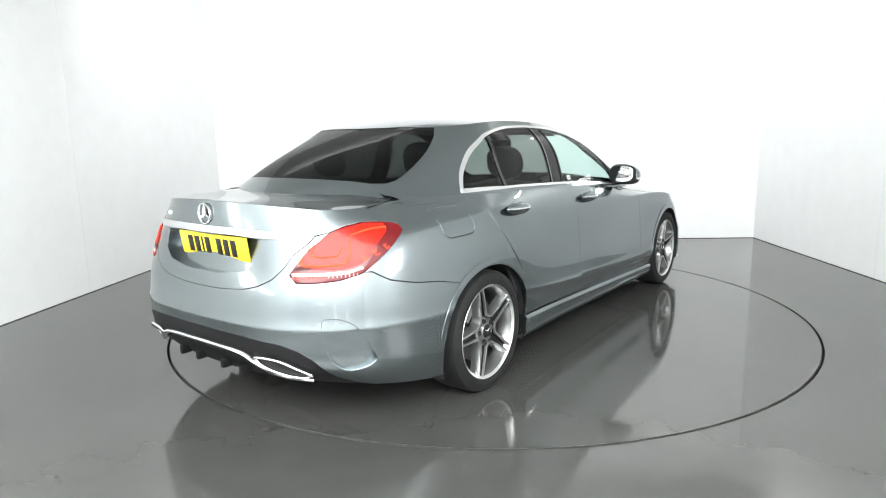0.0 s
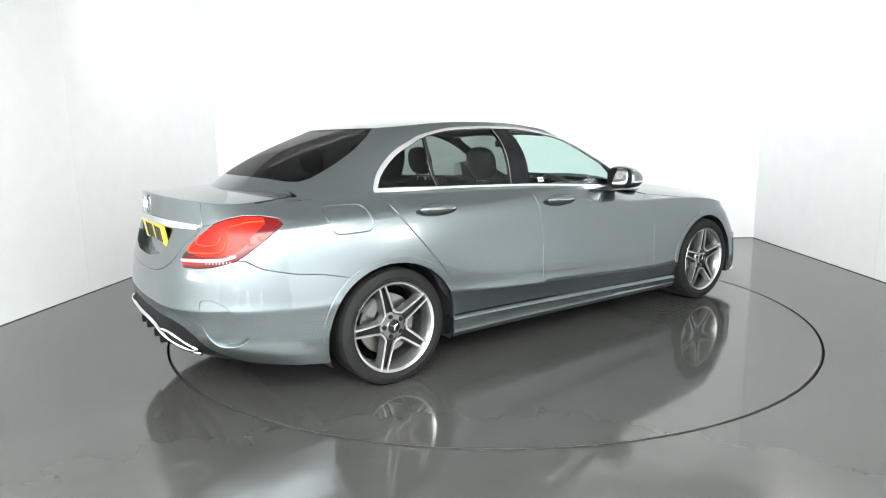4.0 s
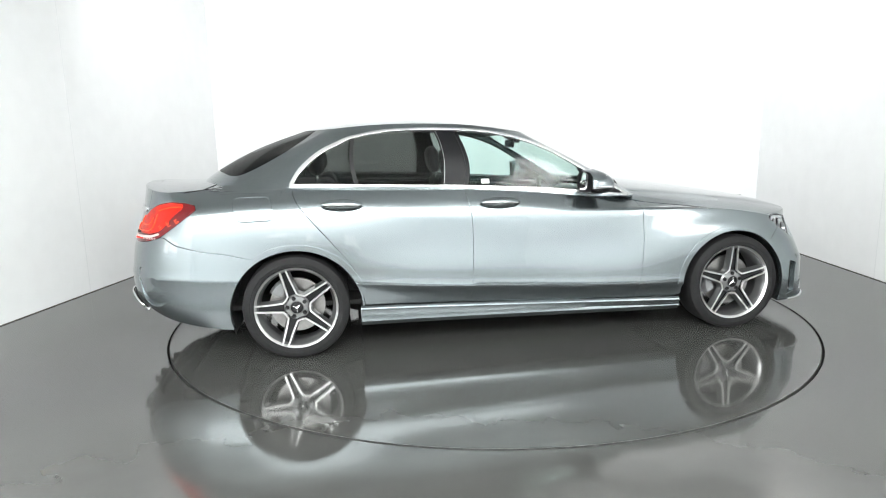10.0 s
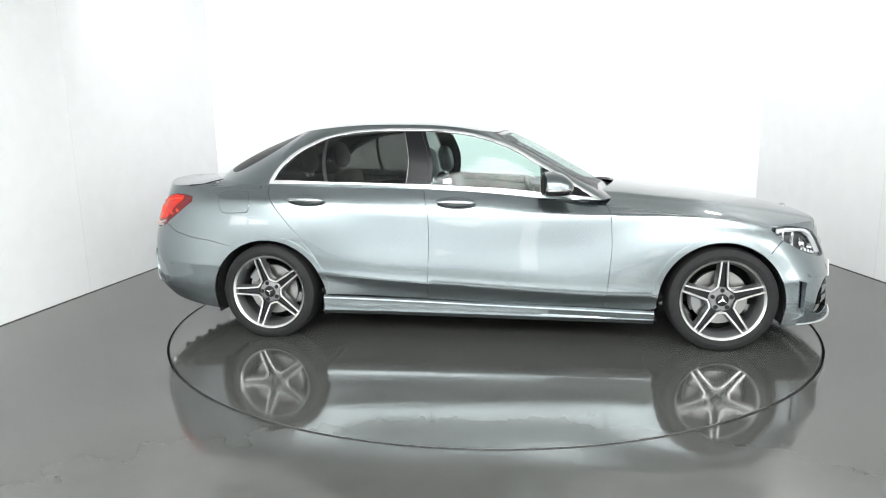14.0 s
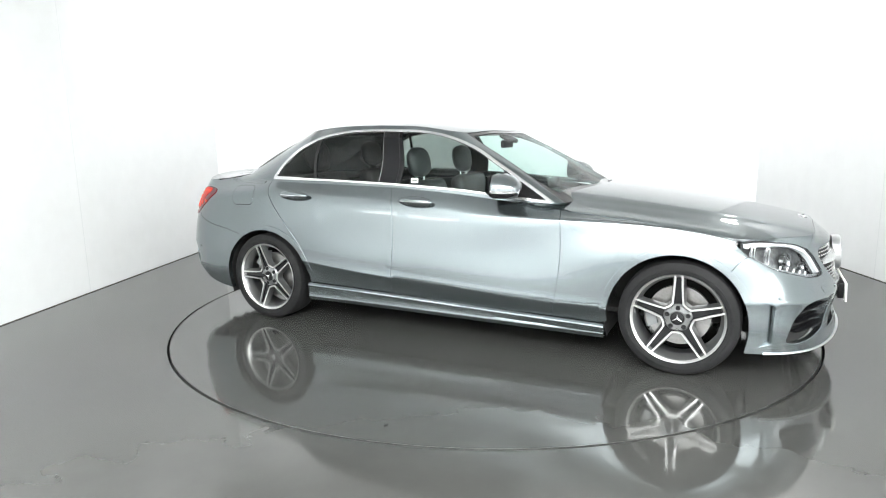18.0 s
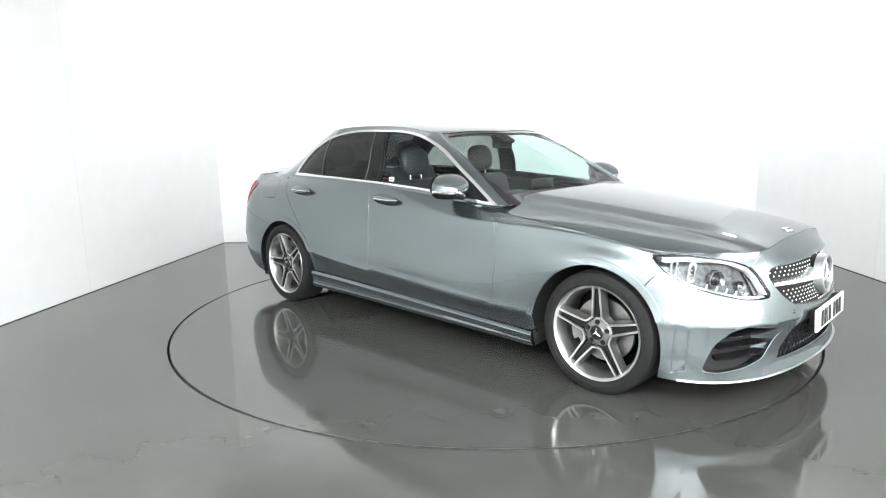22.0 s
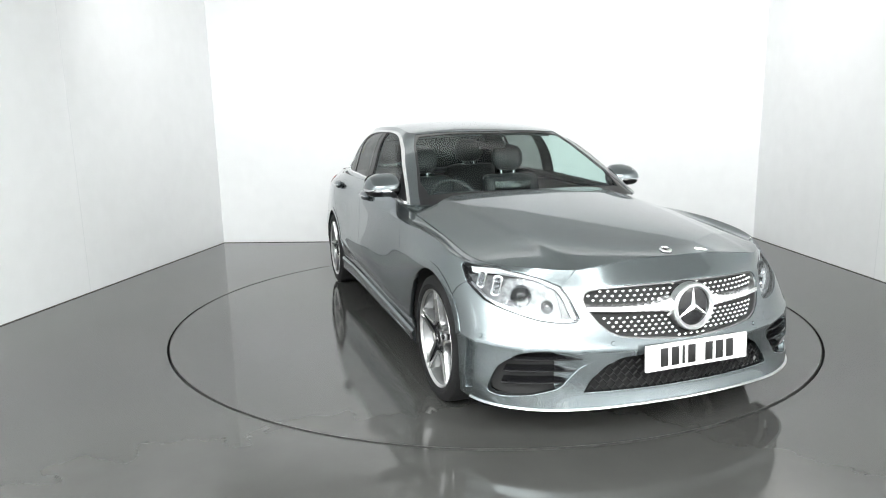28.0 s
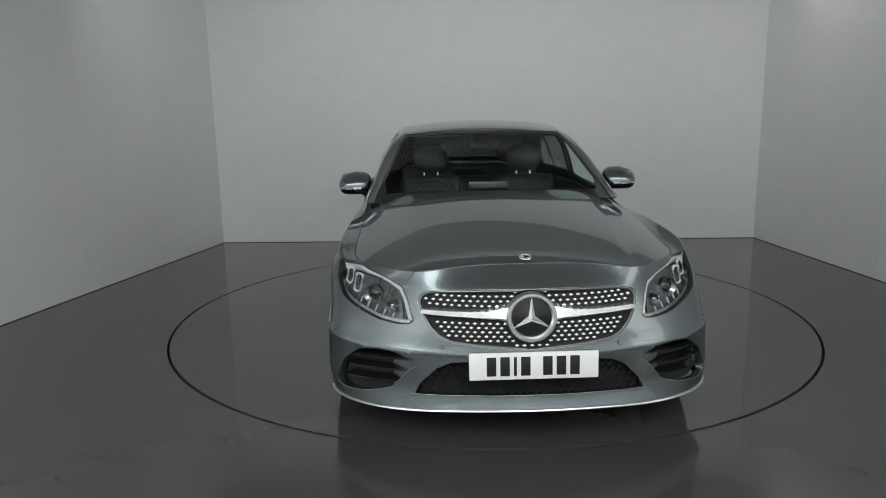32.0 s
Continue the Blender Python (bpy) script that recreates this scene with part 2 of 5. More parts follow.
# access hatch in the floor behind the turntable
hatch_bm = bmesh.new()
for a, b, wide in (((0, 0), (0.9, 0), 0.012), ((0, -0.38), (0.9, -0.38), 0.012), ((0, -0.38), (0, 0), 0.012), ((0.9, -0.38), (0.9, 0), 0.012)):
    va, vb = Vector((*a, 0)), Vector((*b, 0))
    d = (vb - va).normalized()
    nrm = Vector((-d.y, d.x, 0)) * wide / 2
    ext = d * wide / 2
    vs = [hatch_bm.verts.new(q + Vector((0, 0, z))) for z in (0.0, 0.0025) for q in (va - ext - nrm, vb + ext - nrm, vb + ext + nrm, va - ext + nrm)]
    for f in ((4, 5, 6, 7), (0, 1, 5, 4), (1, 2, 6, 5), (2, 3, 7, 6), (3, 0, 4, 7)):
        hatch_bm.faces.new([vs[k] for k in f])
hatch = part("floor_hatch_frame", hatch_bm, SHADE_GAP, None, smooth=False)
hatch.matrix_world = pose(-1.60, 2.14, 0.0, 0, 0, 22)
tagged(hatch, "thin dark metal frame of a hatch let into the floor", "floor hatch", kind="structure")
disc_bm = bmesh.new()
bmesh.ops.create_cone(disc_bm, cap_ends=True, segments=180, radius1=RING - 0.007, radius2=RING - 0.007, depth=0.04)
bmesh.ops.translate(disc_bm, vec=(0, 0, -0.02), verts=disc_bm.verts)
turntable = part("turntable", disc_bm, FLOOR, None, smooth=False)
tagged(turntable, "glossy grey round turntable flush with the floor, turning under the car", "turntable")
edge_ring = part("turntable_edge", lathe([(RING - 0.010, 0.0012), (RING - 0.0065, 0.0012), (RING - 0.0065, -0.03)], 180), mat("worn_steel_edge", (0.16, 0.16, 0.155), 0.4, 0.8, grain=0.3, scale=20), turntable, "worn metal edge strip")
edge_ring.matrix_basis = pose(0, 0, 0, 90)
ceil_bm = box((8.4, 10.8, 0.1), (0, -1.95, CEIL + 0.05))
tagged(part("ceiling", ceil_bm, CEILM, None, smooth=False), "plain pale grey studio ceiling", "ceiling", kind="structure")


# ---- the car's surfaces ----
def spline_matrix(k, clamped):
    """Second derivatives of the cubic spline through the knots k, as a matrix on the values."""
    n = len(k)
    a, r = np.zeros((n, n)), np.zeros((n, n))
    h = np.diff(k)
    for i in range(1, n - 1):
        a[i, i - 1], a[i, i], a[i, i + 1] = h[i - 1] / 6, (h[i - 1] + h[i]) / 3, h[i] / 6
        r[i, i - 1], r[i, i], r[i, i + 1] = 1 / h[i - 1], -1 / h[i - 1] - 1 / h[i], 1 / h[i]
    if clamped:
        a[0, 0], a[0, 1], r[0, 0], r[0, 1] = h[0] / 3, h[0] / 6, -1 / h[0], 1 / h[0]
        a[-1, -1], a[-1, -2], r[-1, -1], r[-1, -2] = h[-1] / 3, h[-1] / 6, -1 / h[-1], 1 / h[-1]
    else:
        a[0, 0] = a[-1, -1] = 1
    return np.linalg.solve(a, r)


def spline_basis(k, m, t):
    t = np.clip(t, k[0], k[-1])
    i = np.clip(np.searchsorted(k, t) - 1, 0, len(k) - 2)
    h = k[i + 1] - k[i]
    b = (t - k[i]) / h
    a = 1 - b
    w = np.zeros((len(t), len(k)))
    rows = np.arange(len(t))
    w[rows, i] += a
    w[rows, i + 1] += b
    return w + ((a ** 3 - a) * h * h / 6)[:, None] * m[i] + ((b ** 3 - b) * h * h / 6)[:, None] * m[i + 1]


class Skin:
    """A smooth half surface through rings of control points, from the front's middle round the side to the rear's middle. y is given outwards, for both sides."""

    def __init__(self, rings):
        c = np.array(rings, float)                       # ring, station, xyz
        d = np.linalg.norm(np.diff(c, axis=1), axis=2).mean(0)
        e = np.linalg.norm(np.diff(c, axis=0), axis=2).mean(1)
        self.c, self.s, self.v = c, np.concatenate([[0], np.cumsum(d)]), np.concatenate([[0], np.cumsum(e)])
        self.ms, self.mn, self.mv = spline_matrix(self.s, True), spline_matrix(self.s, False), spline_matrix(self.v, False)
        gs, gv = np.linspace(0, self.s[-1], 500), np.linspace(0, self.v[-1], 130)
        self.gs, self.gv = np.meshgrid(gs, gv)
        self.g = self.at(self.gs.ravel(), self.gv.ravel())

    def at(self, s, v):
        s, v = np.asarray(s, float), np.asarray(v, float)
        full = self.s[-1]
        far = (s < 0) | (s > full)
        s = np.where(s < 0, -s, np.where(s > full, 2 * full - s, s))
        bx, by, bv = spline_basis(self.s, self.ms, s), spline_basis(self.s, self.mn, s), spline_basis(self.v, self.mv, v)
        out = np.empty((len(s), 3))
        for k, b in ((0, bx), (1, by), (2, bx)):
            out[:, k] = np.einsum("pj,ji,pi->p", bv, self.c[:, :, k], b)
        out[far, 1] *= -1
        return out

    def normal(self, s, v):
        e = 0.004
        a = self.at(s + e, v) - self.at(s - e, v)
        b = self.at(s, np.minimum(v + e, self.v[-1])) - self.at(s, np.maximum(v - e, 0))
        n = np.cross(a, b)
        n /= np.linalg.norm(n, axis=1)[:, None] + 1e-12
        return n

    def near(self, x, y, z):
        """The place (s, v) of the skin next to a point."""
        k = int(np.argmin(((self.g - (x, y, z)) ** 2).sum(1)))
        s, v = self.gs.ravel()[k], self.gv.ravel()[k]
        for _ in range(3):
            e = 0.003
            f = self.at(np.array([s, s + e, s]), np.array([v, v, v + e]))
            jac = np.stack([(f[1] - f[0]) / e, (f[2] - f[0]) / e], 1)
            step = np.clip(np.linalg.lstsq(jac, np.array([x, y, z]) - f[0], rcond=None)[0], -0.01, 0.01)
            s, v = float(np.clip(s + step[0], 0, self.s[-1])), float(np.clip(v + step[1], 0, self.v[-1]))
        return s, v

    def side(self, x, z, i=0):
        """The place of the flank at x and z; with i=1, of the nose at y and z."""
        g = self.g
        d = (g[:, i] - x) ** 2 + (g[:, 2] - z) ** 2 + (9 * (g[:, 0] < 1.6) if i else 0)
        k = int(np.argmin(d))
        s, v = self.gs.ravel()[k], self.gv.ravel()[k]
        for _ in range(3):
            e = 0.003
            f = self.at(np.array([s, s + e, s]), np.array([v, v, v + e]))[:, [i, 2]]
            jac = np.stack([(f[1] - f[0]) / e, (f[2] - f[0]) / e], 1)
            if abs(np.linalg.det(jac)) < 1e-3:
                break
            step = np.clip(np.linalg.solve(jac, np.array([x, z]) - f[0]), -0.01, 0.01)
            s, v = float(np.clip(s + step[0], 0, self.s[-1])), float(np.clip(v + step[1], 0, self.v[-1]))
        return s, v


class Field:
    """A height field z(x, y) with a spline spine and a crown across."""

    def __init__(self, spine, crown, lip=None):
        self.k = np.array([p[0] for p in spine], float)
        self.z = np.array([p[1] for p in spine], float)
        self.m = spline_matrix(self.k, False)
        self.crown, self.lip = crown, lip

    def height(self, x, y):
        x, y = np.asarray(x, float), np.asarray(y, float)
        z = spline_basis(self.k, self.m, np.atleast_1d(x)) @ self.z
        return z - self.crown * np.atleast_1d(y) ** 2 - self.crown * 0.9 * np.atleast_1d(y) ** 4 + (self.lip(np.atleast_1d(x), np.atleast_1d(y)) if self.lip else 0)

    def at(self, s, v):
        return np.stack([s, v, self.height(s, v)], 1)

    def normal(self, s, v):
        e = 0.004
        dx = (self.height(s + e, v) - self.height(s - e, v)) / (2 * e)
        dy = (self.height(s, v + e) - self.height(s, v - e)) / (2 * e)
        n = np.stack([-dx, -dy, np.ones_like(dx)], 1)
        return n / np.linalg.norm(n, axis=1)[:, None]


def inside(poly, pts):
    """Which of pts lie inside the closed polygon."""
    poly = np.asarray(poly)
    x, y = pts[:, 0], pts[:, 1]
    c = np.zeros(len(pts), bool)
    a = poly
    b = np.roll(poly, -1, axis=0)
    for (x0, y0), (x1, y1) in zip(a, b):
        hit = (y0 > y) != (y1 > y)
        if y0 != y1:
            c ^= hit & (x < (x1 - x0) * (y - y0) / (y1 - y0) + x0)
    return c


def dense(poly, step):
    out = []
    for a, b in zip(poly, poly[1:] + poly[:1]):
        n = max(1, int(math.ceil(math.dist(a, b) / step)))
        for k in range(n):
            out.append((a[0] + (b[0] - a[0]) * k / n, a[1] + (b[1] - a[1]) * k / n))
    return out


def rounded(pts, r=0.02, n=4, closed=True):
    """The polygon with its corners rounded by up to r."""
    out = []
    m = len(pts)
    for i in range(m):
        p = Vector(pts[i][:2])
        rr = pts[i][2] if len(pts[i]) > 2 else r
        a, b = Vector(pts[i - 1][:2]) - p, Vector(pts[(i + 1) % m][:2]) - p
        t = min(rr, a.length * 0.45, b.length * 0.45)
        if t < 1e-4:
            out.append(tuple(p))
            continue
        a, b = p + a.normalized() * t, p + b.normalized() * t
        for k in range(n + 1):
            u = k / n
            q = (1 - u) ** 2 * a + 2 * u * (1 - u) * p + u * u * b
            out.append(tuple(q))
    return out


def curve(pts, n=8, closed=False):
    """A smooth (centripetal-like) curve through 2D points."""
    p = [Vector(q) for q in pts]
    m = len(p)
    out = []
    for i in range(m if closed else m - 1):
        a = p[i - 1] if (i or closed) else 2 * p[0] - p[1]
        b, c = p[i], p[(i + 1) % m]
        d = p[(i + 2) % m] if (i + 2 < m or closed) else 2 * p[-1] - p[-2]
        for k in range(n):
            t = k / n
            out.append(tuple(0.5 * (2 * b + (c - a) * t + (2 * a - 5 * b + 4 * c - d) * t * t + (3 * b - a - 3 * c + d) * t ** 3)))
    if not closed:
        out.append(tuple(p[-1]))
    return out


def shrink(poly, d):
    """The polygon moved inwards by d."""
    area = sum(a[0] * b[1] - b[0] * a[1] for a, b in zip(poly, poly[1:] + poly[:1]))
    sg = 1 if area > 0 else -1
    out = []
    m = len(poly)
    for i in range(m):
        p = Vector(poly[i])
        a, b = p - Vector(poly[i - 1]), Vector(poly[(i + 1) % m]) - p
        if a.length < 1e-6 or b.length < 1e-6:
            out.append(tuple(p))
            continue
        a.normalize(), b.normalize()
        na, nb = Vector((-a.y, a.x)) * sg, Vector((-b.y, b.x)) * sg
        q = na + nb
        out.append(tuple(p + q * (d / max(q.dot(na), 0.5))))
    return out


def panel(name, skin, outline, material, parent, side=1, step=0.035, gap=0.0029, thick=0.014, lift=0.0, holes=(), label="", shape=None, edge=0.0022, inset=0.0):
    """A sheet of the skin inside an outline in the skin's own (s, v), with a rolled edge turned inwards. side: 1 left, -1 right. shape(P, s, v) may move the points."""

    loops = [dense(shrink(list(outline), gap), step)] + [dense(shrink(list(h), -gap), step * 0.8) for h in holes]
    pts, edges = [], []
    for lp in loops:
        o = len(pts)
        pts += lp
        edges += [(o + k, o + (k + 1) % len(lp)) for k in range(len(lp))]
    lo, hi = np.min(loops[0], axis=0), np.max(loops[0], axis=0)
    gx, gy = np.meshgrid(np.arange(lo[0] + step / 2, hi[0], step), np.arange(lo[1] + step / 2, hi[1], step))
    g = np.stack([gx.ravel(), gy.ravel()], 1)
    ok = inside(loops[0], g)
    for lp in loops[1:]:
        ok &= ~inside(lp, g)
    if len(g):
        d = np.min(np.linalg.norm(g[:, None] - np.array(pts)[None], axis=2), axis=1)
        g = g[ok & (d > step * 0.45)]
    co = [Vector(q) for q in pts] + [Vector(q) for q in g]
    vo, _, fo, ov, _, _ = delaunay_2d_cdt(co, edges, [], 0, 1e-6, True)
    uv = np.array([tuple(q) for q in vo])
    fo = np.array([f for f in fo if len(f) == 3])
    cen = uv[fo].mean(1)
    keep = inside(loops[0], cen)
    for lp in loops[1:]:
        keep &= ~inside(lp, cen)
    fo = fo[keep]
    index = {}
    for new_i, olds in enumerate(ov):
        for o in olds:
            index[o] = new_i
    s, v = uv[:, 0], uv[:, 1]
    P, N = skin.at(s, v), skin.normal(s, v)
    if shape is not None:
        P, N = shape(P, N, s, v)
    P = P + N * lift
    # windings follow the normal
    a, b, c = P[fo[:, 0]], P[fo[:, 1]], P[fo[:, 2]]
    flip = np.einsum("ij,ij->i", np.cross(b - a, c - a), N[fo[:, 0]]) < 0
    fo[flip] = fo[flip][:, ::-1]
    verts, norms, faces = [tuple(q) for q in P], [tuple(q) for q in N], [tuple(f) for f in fo]
    o = 0
    for li, lp in enumerate(loops):
        ids = [index[o + k] for k in range(len(lp))]
        o += len(lp)
        m = len(ids)
        ring_p, ring_n = P[ids], N[ids]
        tan = np.roll(ring_p, -1, 0) - np.roll(ring_p, 1, 0)
        out = np.cross(tan, ring_n)
        out /= np.linalg.norm(out, axis=1)[:, None] + 1e-12
        # outwards: away from the sheet
        area = sum(p0[0] * p1[1] - p1[0] * p0[1] for p0, p1 in zip(lp, lp[1:] + lp[:1]))
        e1 = (skin.at(s[ids] + 0.002, v[ids]) - skin.at(s[ids] - 0.002, v[ids]))
        e2 = (skin.at(s[ids], v[ids] + 0.002) - skin.at(s[ids], v[ids] - 0.002))
        uv_ring = np.array(lp)
        tuv = np.roll(uv_ring, -1, 0) - np.roll(uv_ring, 1, 0)
        ouv = np.stack([tuv[:, 1], -tuv[:, 0]], 1) * (1 if area > 0 else -1) * (1 if li == 0 else -1)
        o3 = ouv[:, :1] * e1 + ouv[:, 1:] * e2
        sgn = np.sign(np.einsum("ij,ij->i", out, o3))
        out = out * sgn[:, None]
        r1 = ring_p + out * edge - ring_n * edge
        r2 = r1 - ring_n * thick
        base = len(verts)
        n1 = out * 0.8 + ring_n * 0.6
        verts += [tuple(q) for q in r1] + [tuple(q) for q in r1] + [tuple(q) for q in r2]
        norms += [tuple(q) for q in n1] + [tuple(q) for q in out] + [tuple(q) for q in out]
        for k in range(m):
            j = (k + 1) % m
            for q in ((ids[k], ids[j], base + j, base + k), (base + m + k, base + m + j, base + 2 * m + j, base + 2 * m + k)):
                p0, p1, p2 = (np.array(verts[q[0]]), np.array(verts[q[1]]), np.array(verts[q[3]]))
                if np.dot(np.cross(p1 - p0, p2 - p0), out[k] + 0.5 * ring_n[k]) < 0:
                    q = q[::-1]
                faces.append(q)
    V, NN = np.array(verts), np.nan_to_num(np.array(norms))
    NN[np.linalg.norm(NN, axis=1) < 1e-6] = (0, 0, 1)
    NN /= np.linalg.norm(NN, axis=1)[:, None]
    faces = [f for f in faces if len(set(f)) == len(f)]
    if side < 0:
        V[:, 1] *= -1
        NN[:, 1] *= -1
        faces = [tuple(f)[::-1] for f in faces]
    return mesh_ob(name, V, faces, material, parent, normals=NN, label=label)


def arr(*rows):
    return rows


def bonnet_dome(x, y):
    """The raised middle of the bonnet, between two creases that draw together towards the nose."""
    return 0.006 / (1 + np.exp((np.abs(y) - (0.60 - 0.12 * (x - 0.85))) / 0.013)) - 0.006


HOOD = Field([(0.5, 1.03), (0.75, 0.998), (1.0, 0.967), (1.35, 0.918), (1.7, 0.862), (1.95, 0.812), (2.1, 0.768), (2.25, 0.70)], 0.125, bonnet_dome)
DECK = Field([(-2.6, 1.052), (-2.42, 1.047), (-2.32, 1.039), (-2.2, 1.037), (-2.0, 1.050), (-1.8, 1.06), (-1.5, 1.07)], 0.055)
ROOF = Field([(-1.75, 1.215), (-1.59, 1.288), (-1.325, 1.372), (-1.06, 1.418), (-0.72, 1.436), (-0.39, 1.426), (-0.1, 1.392), (0.13, 1.340), (0.34, 1.24)], 0.10)


def on(field, *xy):
    return [(x, y, float(field.height(x, y)[0])) for x, y in xy]


# rings of the lower body, from the bottom edge up to the bonnet line, waistline and boot edge
def between(a, b, k, inward):
    """A ring between two others; inward draws it in (+) or swells it (-) at some stations, to give a crease or a round."""
    return [tuple(p + (q - p) * k - (inward.get(n, 0.0) if i == 1 else 0) for i, (p, q) in enumerate(zip(u, w))) for n, (u, w) in enumerate(zip(a, b))]


LOW = [(2.235, 0, .195), (2.21, .29, .19), (2.15, .53, .18), (2.04, .73, .175), (1.91, .84, .175), (1.77, .875, .17), (1.42, .865, .17), (.8, .835, .16),
       (0, .825, .165), (-.8, .835, .18), (-1.42, .87, .18), (-1.85, .865, .205), (-2.17, .75, .255), (-2.34, .52, .275), (-2.39, .26, .27), (-2.40, 0, .27)]
SKIRT = [(2.215, 0, .28), (2.19, .29, .28), (2.13, .53, .28), (2.03, .73, .28), (1.91, .85, .28), (1.77, .89, .29), (1.42, .888, .265), (.8, .868, .25),
         (0, .864, .27), (-.8, .872, .31), (-1.42, .898, .33), (-1.85, .885, .33), (-2.23, .77, .35), (-2.42, .52, .37), (-2.46, .26, .37), (-2.47, 0, .37)]
CREASE = [(2.235, 0, .43), (2.205, .29, .43), (2.13, .53, .435), (2.025, .72, .44), (1.905, .845, .45), (1.77, .887, .44), (1.42, .903, .375), (.8, .905, .333),
          (0, .907, .375), (-.8, .909, .43), (-1.42, .905, .49), (-1.85, .888, .50), (-2.25, .775, .52), (-2.43, .52, .52), (-2.475, .26, .52), (-2.485, 0, .52)]
FLANK = [(2.205, 0, .58), (2.175, .29, .575), (2.095, .49, .565), (1.98, .68, .58), (1.86, .80, .605), (1.74, .855, .64), (1.42, .898, .67), (.8, .884, .62),
         (0, .888, .61), (-.8, .894, .64), (-1.42, .905, .68), (-1.85, .865, .69), (-2.22, .765, .69), (-2.40, .52, .69), (-2.445, .26, .69), (-2.455, 0, .69)]
SHOULDER = [(2.165, 0, .69), (2.14, .28, .685), (2.055, .48, .675), (1.935, .64, .69), (1.83, .745, .715), (1.71, .815, .745), (1.42, .855, .80), (.8, .865, .825),
            (0, .872, .825), (-.8, .878, .855), (-1.42, .872, .915), (-1.85, .825, .905), (-2.16, .735, .88), (-2.333, .515, .87), (-2.397, .26, .87), (-2.415, 0, .87)]
TOP = (on(HOOD, (2.07, 0), (2.064, .27), (2.046, .47), (1.935, .605), (1.83, .69), (1.72, .745), (1.42, .775), (.82, .785))
       + [(0, .807, .963), (-.8, .803, .998), (-1.42, .768, 1.016)] + on(DECK, (-1.85, .665), (-2.14, .645), (-2.292, .48), (-2.378, .255), (-2.402, 0)))
BODY = Skin([LOW, SKIRT, between(SKIRT, CREASE, 0.9, {6: .0005, 7: .001, 8: .001, 9: .001, 10: .0005}), CREASE, between(CREASE, FLANK, 0.1, {}), between(CREASE, FLANK, 0.4, {7: -.001, 8: -.001, 9: -.001}), FLANK,
             between(FLANK, SHOULDER, 0.85, {7: -.001, 8: -.001, 9: -.001, 10: -.006, 11: -.006, 12: -.004}), SHOULDER,
             between(SHOULDER, TOP, 0.35, {4: -.004, 5: -.006, 6: -.007, 7: -.007, 8: -.010, 9: -.012, 10: -.013, 11: -.013, 12: -.008}), TOP])

# rings of the cabin, from the waistline up to the roof's edge
CABIN = Skin([
    arr((.86, 0, .93), (.80, .42, .93), (.735, .768, .912), (.3, .785, .925), (-.4, .79, .955), (-.95, .785, .975), (-1.35, .765, .99), (-1.70, .68, 1.01), (-1.96, .38, 1.04), (-2.05, 0, 1.045)),
    arr((.56, 0, 1.11), (.50, .41, 1.11), (.43, .706, 1.095), (.1, .735, 1.11), (-.4, .74, 1.12), (-.95, .732, 1.12), (-1.3, .71, 1.12), (-1.58, .61, 1.12), (-1.84, .35, 1.13), (-1.92, 0, 1.13)),
    arr((.29, 0, 1.265), (.235, .38, 1.26), (.185, .640, 1.235), (-.1, .668, 1.27), (-.45, .675, 1.285), (-.92, .67, 1.285), (-1.2, .64, 1.27), (-1.39, .55, 1.255), (-1.59, .31, 1.26), (-1.65, 0, 1.265)),
    on(ROOF, (.13, 0), (.09, .34), (.035, .54), (-.18, .565), (-.5, .585), (-.9, .58), (-1.12, .555), (-1.24, .48), (-1.33, .28), (-1.37, 0)),
])
# ---- the car ----
car = tagged(new("car"), "grey metallic four-door saloon with chrome window trim standing on the turntable", "car")
BS, BV, CS, CV = BODY.s[-1], BODY.v[-1], CABIN.s[-1], CABIN.v[-1]


def pts3(skin, *points):
    return [skin.near(*p) for p in points]


def flank(skin, *points):
    return [skin.side(*p) for p in points]


def both(half, end=None):
    """A half outline that begins and ends on the middle, closed with its mirror image. end: the middle's s, at the rear."""
    m = 0.0 if end is None else 2 * end
    return list(half) + [(m - s, v) for s, v in half[::-1]]


def arch(cx, rx, rz, a0, a1, n=26, cz=0.30):
    return [(cx + rx * math.cos(radians(a0 + (a1 - a0) * k / n)), cz + rz * math.sin(radians(a0 + (a1 - a0) * k / n))) for k in range(n + 1)]


FRONT_ARCH = (1.405, 0.362, 0.368)
REAR_ARCH = (-1.415, 0.386, 0.366)


def sill_z(x):
    return 0.279 - 0.03 * x


# cuts between the side panels, in x and z
FRONT_CUT = curve([(0.728, 1.2), (0.742, 0.905), (0.762, 0.84), (0.770, 0.753), (0.773, 0.615), (0.758, 0.439), (0.728, sill_z(0.73))], 5)[5:]
MID_CUT = curve([(-0.384, 1.1), (-0.378, 0.985), (-0.348, 0.833), (-0.342, 0.70), (-0.343, 0.588), (-0.350, 0.44), (-0.358, sill_z(-0.36))], 5)[4:]
REAR_CUT = curve([(-1.412, 1.1), (-1.414, 1.01), (-1.395, 0.955), (-1.329, 0.861), (-1.177, 0.679), (-1.085, 0.56), (-1.035, 0.44), (-1.012, sill_z(-1.01))], 5)[5:]

